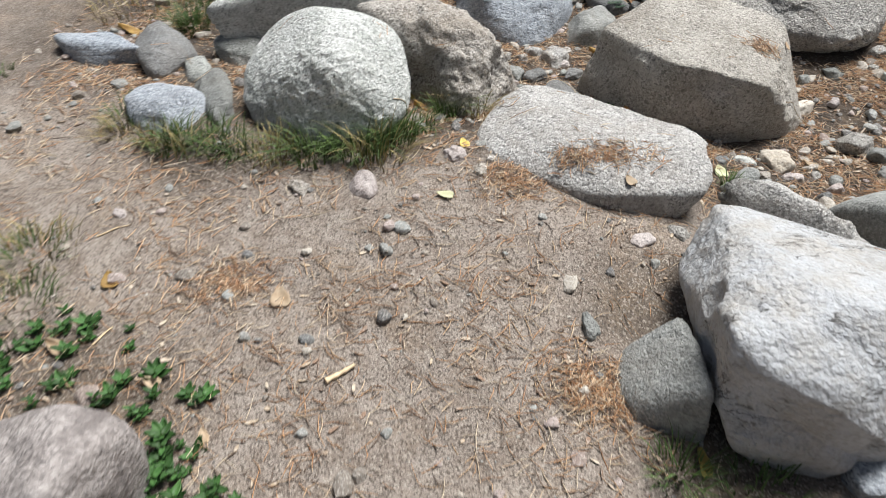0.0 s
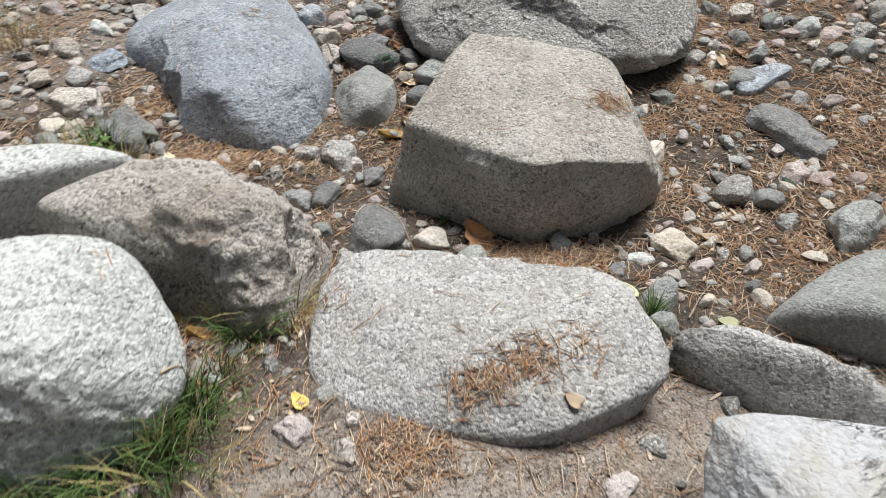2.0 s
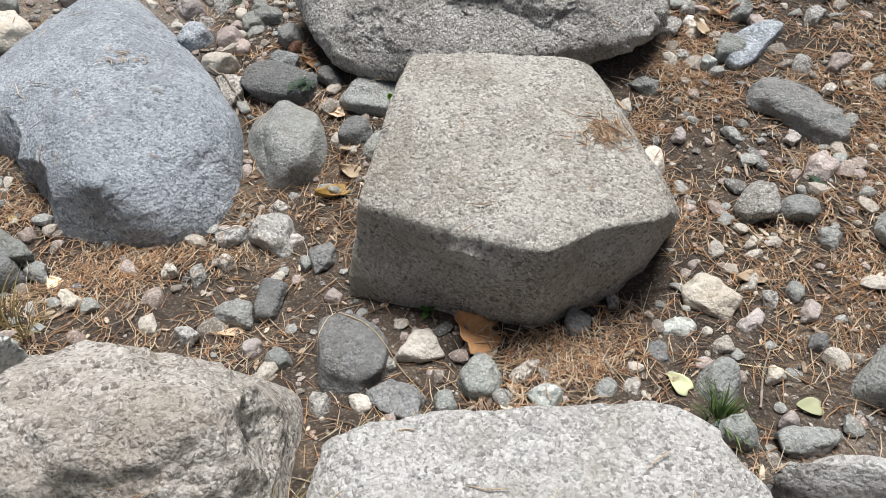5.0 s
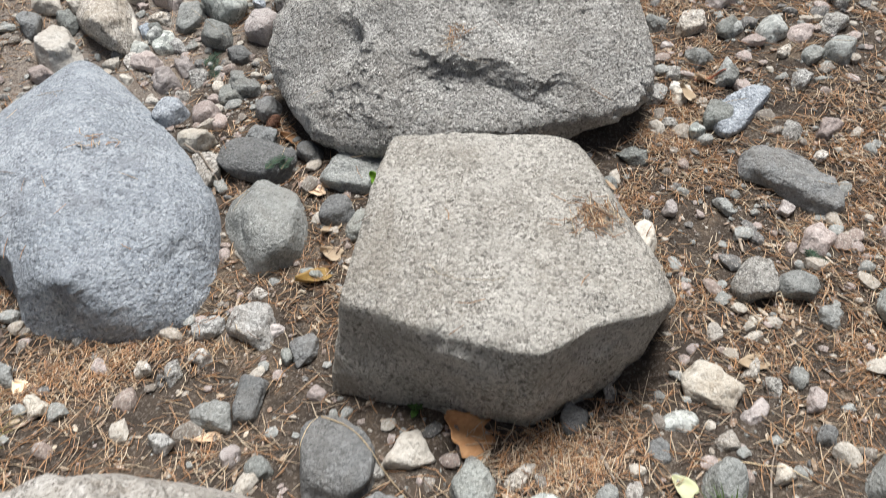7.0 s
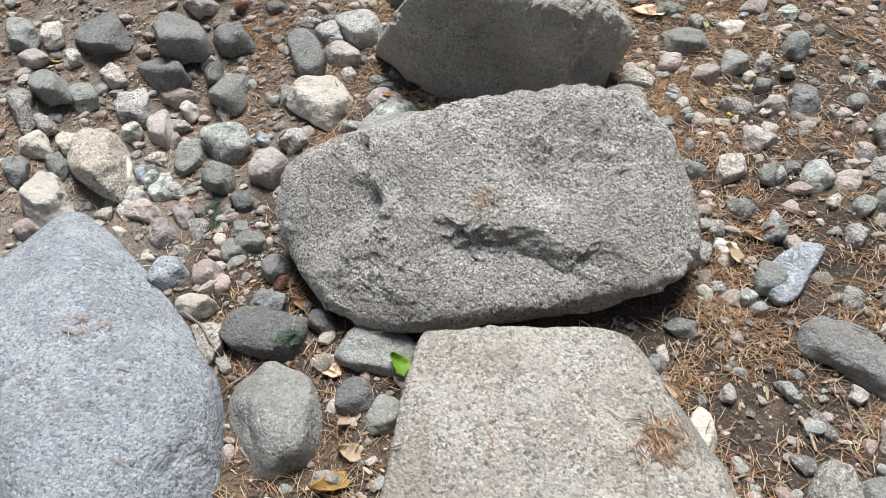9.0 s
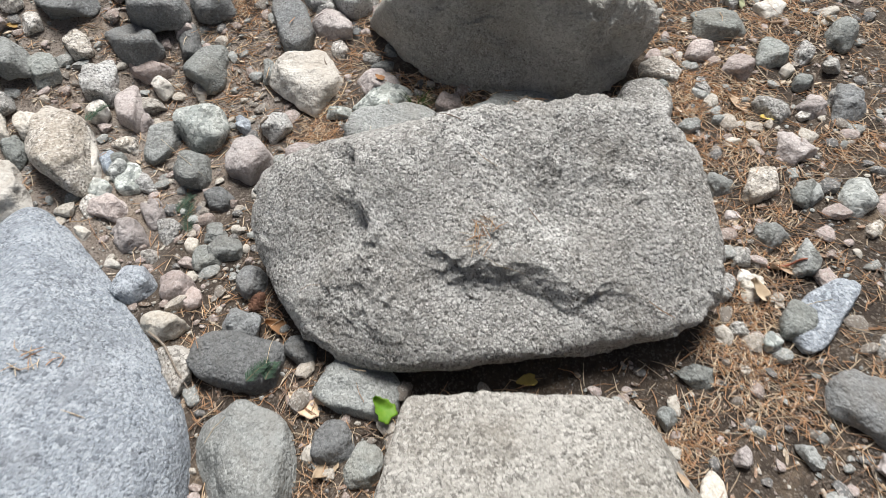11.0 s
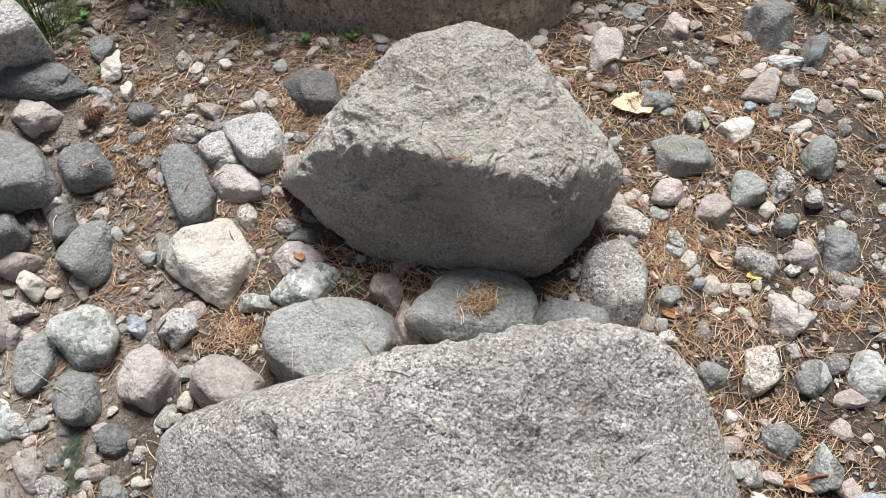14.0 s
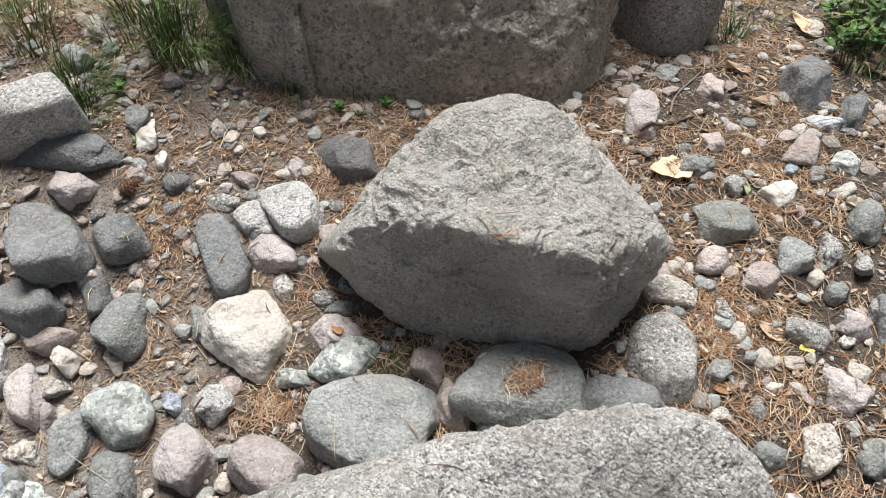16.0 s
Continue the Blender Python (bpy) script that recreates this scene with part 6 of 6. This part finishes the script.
pebbles("pebble_gravel", "mixed grey, pink and cream pebbles covering the wash", scatter(9500, 21, gravel_weight), 0.026, 0.06, 2, 31, GRAVEL)
pebbles("small_pebble_gravel", "small mixed pebbles between the larger stones", scatter(24000, 22, gravel_weight), 0.012, 0.027, 1, 32, GRAVEL)
pebbles("fine_gravel", "fine mixed gravel between the stones", scatter(34000, 24, gravel_weight), 0.006, 0.012, 1, 34, GRAVEL)
pebbles("grit", "scattered grit and tiny stones on the dirt", scatter(42000, 23, grit_weight), 0.003, 0.0065, 1, 33, GRAVEL)


def chips(name, label, xy, seed, material):
    """Flakes of bark and wood lying flat: thin uneven six-sided slabs."""
    rng = np.random.default_rng(seed)
    ang = np.arange(6) * np.pi / 3
    verts, quads, base = [], [], 0
    height, _, bare = settle(xy)
    for (x, y), z in zip(xy[bare], height[bare]):
        l, w, t = rng.uniform(0.01, 0.042), rng.uniform(0.004, 0.013), rng.uniform(0.001, 0.004)
        r = rng.uniform(0.7, 1.1, 6)
        px, py = l * 0.5 * r * np.cos(ang), w * 0.5 * r * np.sin(ang)
        a, tip = rng.uniform(0, 6.283), rng.normal(0, 0.18)
        c, s = math.cos(a), math.sin(a)
        ring = np.stack([x + c * px - s * py, y + s * px + c * py, z + 0.002 + tip * px], 1)
        verts += [ring, ring + (0, 0, t)]
        quads += [(base + k, base + (k + 1) % 6, base + 6 + (k + 1) % 6, base + 6 + k) for k in range(6)] + [(base + 6, base + 7, base + 8, base + 9), (base + 6, base + 9, base + 10, base + 11)]
        base += 12
    ob = new(name, mesh_of(name, np.concatenate(verts), np.array(quads), material, False))
    return tagged(ob, label, "bark litter", kind="stuff")


BARK = ramp_material("bark_and_wood_chips", [(0.22, 0.15, 0.105), (0.36, 0.27, 0.19), (0.14, 0.10, 0.075), (0.50, 0.40, 0.29), (0.30, 0.20, 0.14), (0.58, 0.49, 0.38)])
chips("bark_litter", "brown and tan bark flakes strewn among the needles", scatter(34000, 27, needle_weight), 61, BARK)


def needles(name, label, xy, low, high, seed, on_rock, material, thick=0.0015):
    """Dry needles, each a thin bent three-sided rod resting where it fell."""
    rng = np.random.default_rng(seed)
    height, normal, bare = settle(xy)
    keep = bare | ((normal[:, 2] > 0.8) & (rng.uniform(0, 1, len(xy)) < on_rock))
    rows = np.concatenate([xy, height[:, None], normal], 1)[keep]
    m = len(rows)
    a, l = rng.uniform(0, 2 * np.pi, m), rng.uniform(low, high, m)
    d = np.stack([np.cos(a), np.sin(a), 0 * a], 1)
    d[:, 2] = -(d[:, 0] * rows[:, 3] + d[:, 1] * rows[:, 4]) / np.maximum(rows[:, 5], 0.4) + rng.normal(0, 0.13, m)
    side = np.stack([-np.sin(a), np.cos(a), 0 * a], 1)
    mid = rows[:, :3] + np.array([0, 0, 1]) * rng.uniform(0.001, 0.009, m)[:, None]
    bend = rng.normal(0, 0.09, m)
    r = thick * rng.uniform(0.7, 1.25, m)[:, None]
    v = []
    for s, w in ((-0.5, 0.7), (0.0, 1.0), (0.5, 0.45)):
        c = mid + d * (s * l)[:, None] + side * (bend * l * (1 - 4 * s * s))[:, None]
        v += [c - side * r * w * 0.8, c + side * r * w * 0.8, c + np.array([0, 0, 1.0]) * r * w * 1.1]
    v = np.stack(v, 1).reshape(-1, 3)
    f = np.array([(3 * q + i, 3 * q + (i + 1) % 3, 3 * q + 3 + (i + 1) % 3, 3 * q + 3 + i) for q in (0, 1) for i in (1, 2)])
    f = (f[None] + 9 * np.arange(m)[:, None, None]).reshape(-1, 4)
    ob = new(name, mesh_of(name, v, f, material, False))
    return tagged(ob, label, "pine needles", kind="stuff")


needles("pine_needle_litter", "dry orange-brown pine needles littering the ground", scatter(250000, 41, needle_weight), 0.03, 0.08, 51, 0.012, NEEDLE)


def clump(x, y, count, spread, seed, on_rock=1.0):
    """Needles caught together in a hollow."""
    rng = np.random.default_rng(seed)
    xy = np.array([x, y]) + rng.normal(0, spread, (count, 2)) * np.array([1.0, 0.7])
    needles("needle_clump", "little heap of dry orange pine needles", xy, 0.02, 0.05, seed, on_rock, NEEDLE)


clump(1.803, 3.674, 160, 0.022, 1)
clump(1.762, 3.530, 190, 0.028, 2)
clump(1.188, 2.500, 160, 0.035, 3)
clump(0.442, 1.780, 170, 0.035, 4)
clump(0.556, 1.795, 150, 0.04, 5)
clump(0.686, 1.786, 60, 0.04, 6)
clump(0.436, 3.597, 30, 0.03, 7)
clump(1.351, 3.191, 25, 0.02, 8)
clump(0.212, 2.160, 260, 0.04, 9)
clump(0.003, 2.232, 200, 0.05, 10)
clump(0.376, 2.966, 120, 0.05, 11)
clump(-0.000, 3.372, 260, 0.06, 12)
for k, (cx, cy) in enumerate(((1.320, 2.483), (0.800, 2.229), (0.868, 2.181), (1.487, 2.656), (1.731, 2.685), (1.404, 4.561), (1.358, 3.983), (1.441, 4.577), (1.699, 3.970), (2.158, 3.348), (2.278, 3.317), (1.912, 4.358), (0.055, 3.087), (0.207, 3.043), (1.758, 2.803), (0.288, 1.744), (0.439, 1.075), (0.486, 1.063), (-0.465, 1.362))):
    clump(cx, cy, 420, 0.06, 100 + k, 0.03)


STRAW = ramp_material("pale_dry_straw", [(0.62, 0.50, 0.34), (0.52, 0.40, 0.26), (0.70, 0.59, 0.43)], 0.7)
needles("dry_straw", "long pale dry grass stems strewn over the stones", scatter(2600, 43, needle_weight), 0.09, 0.17, 57, 0.15, STRAW, 0.001)
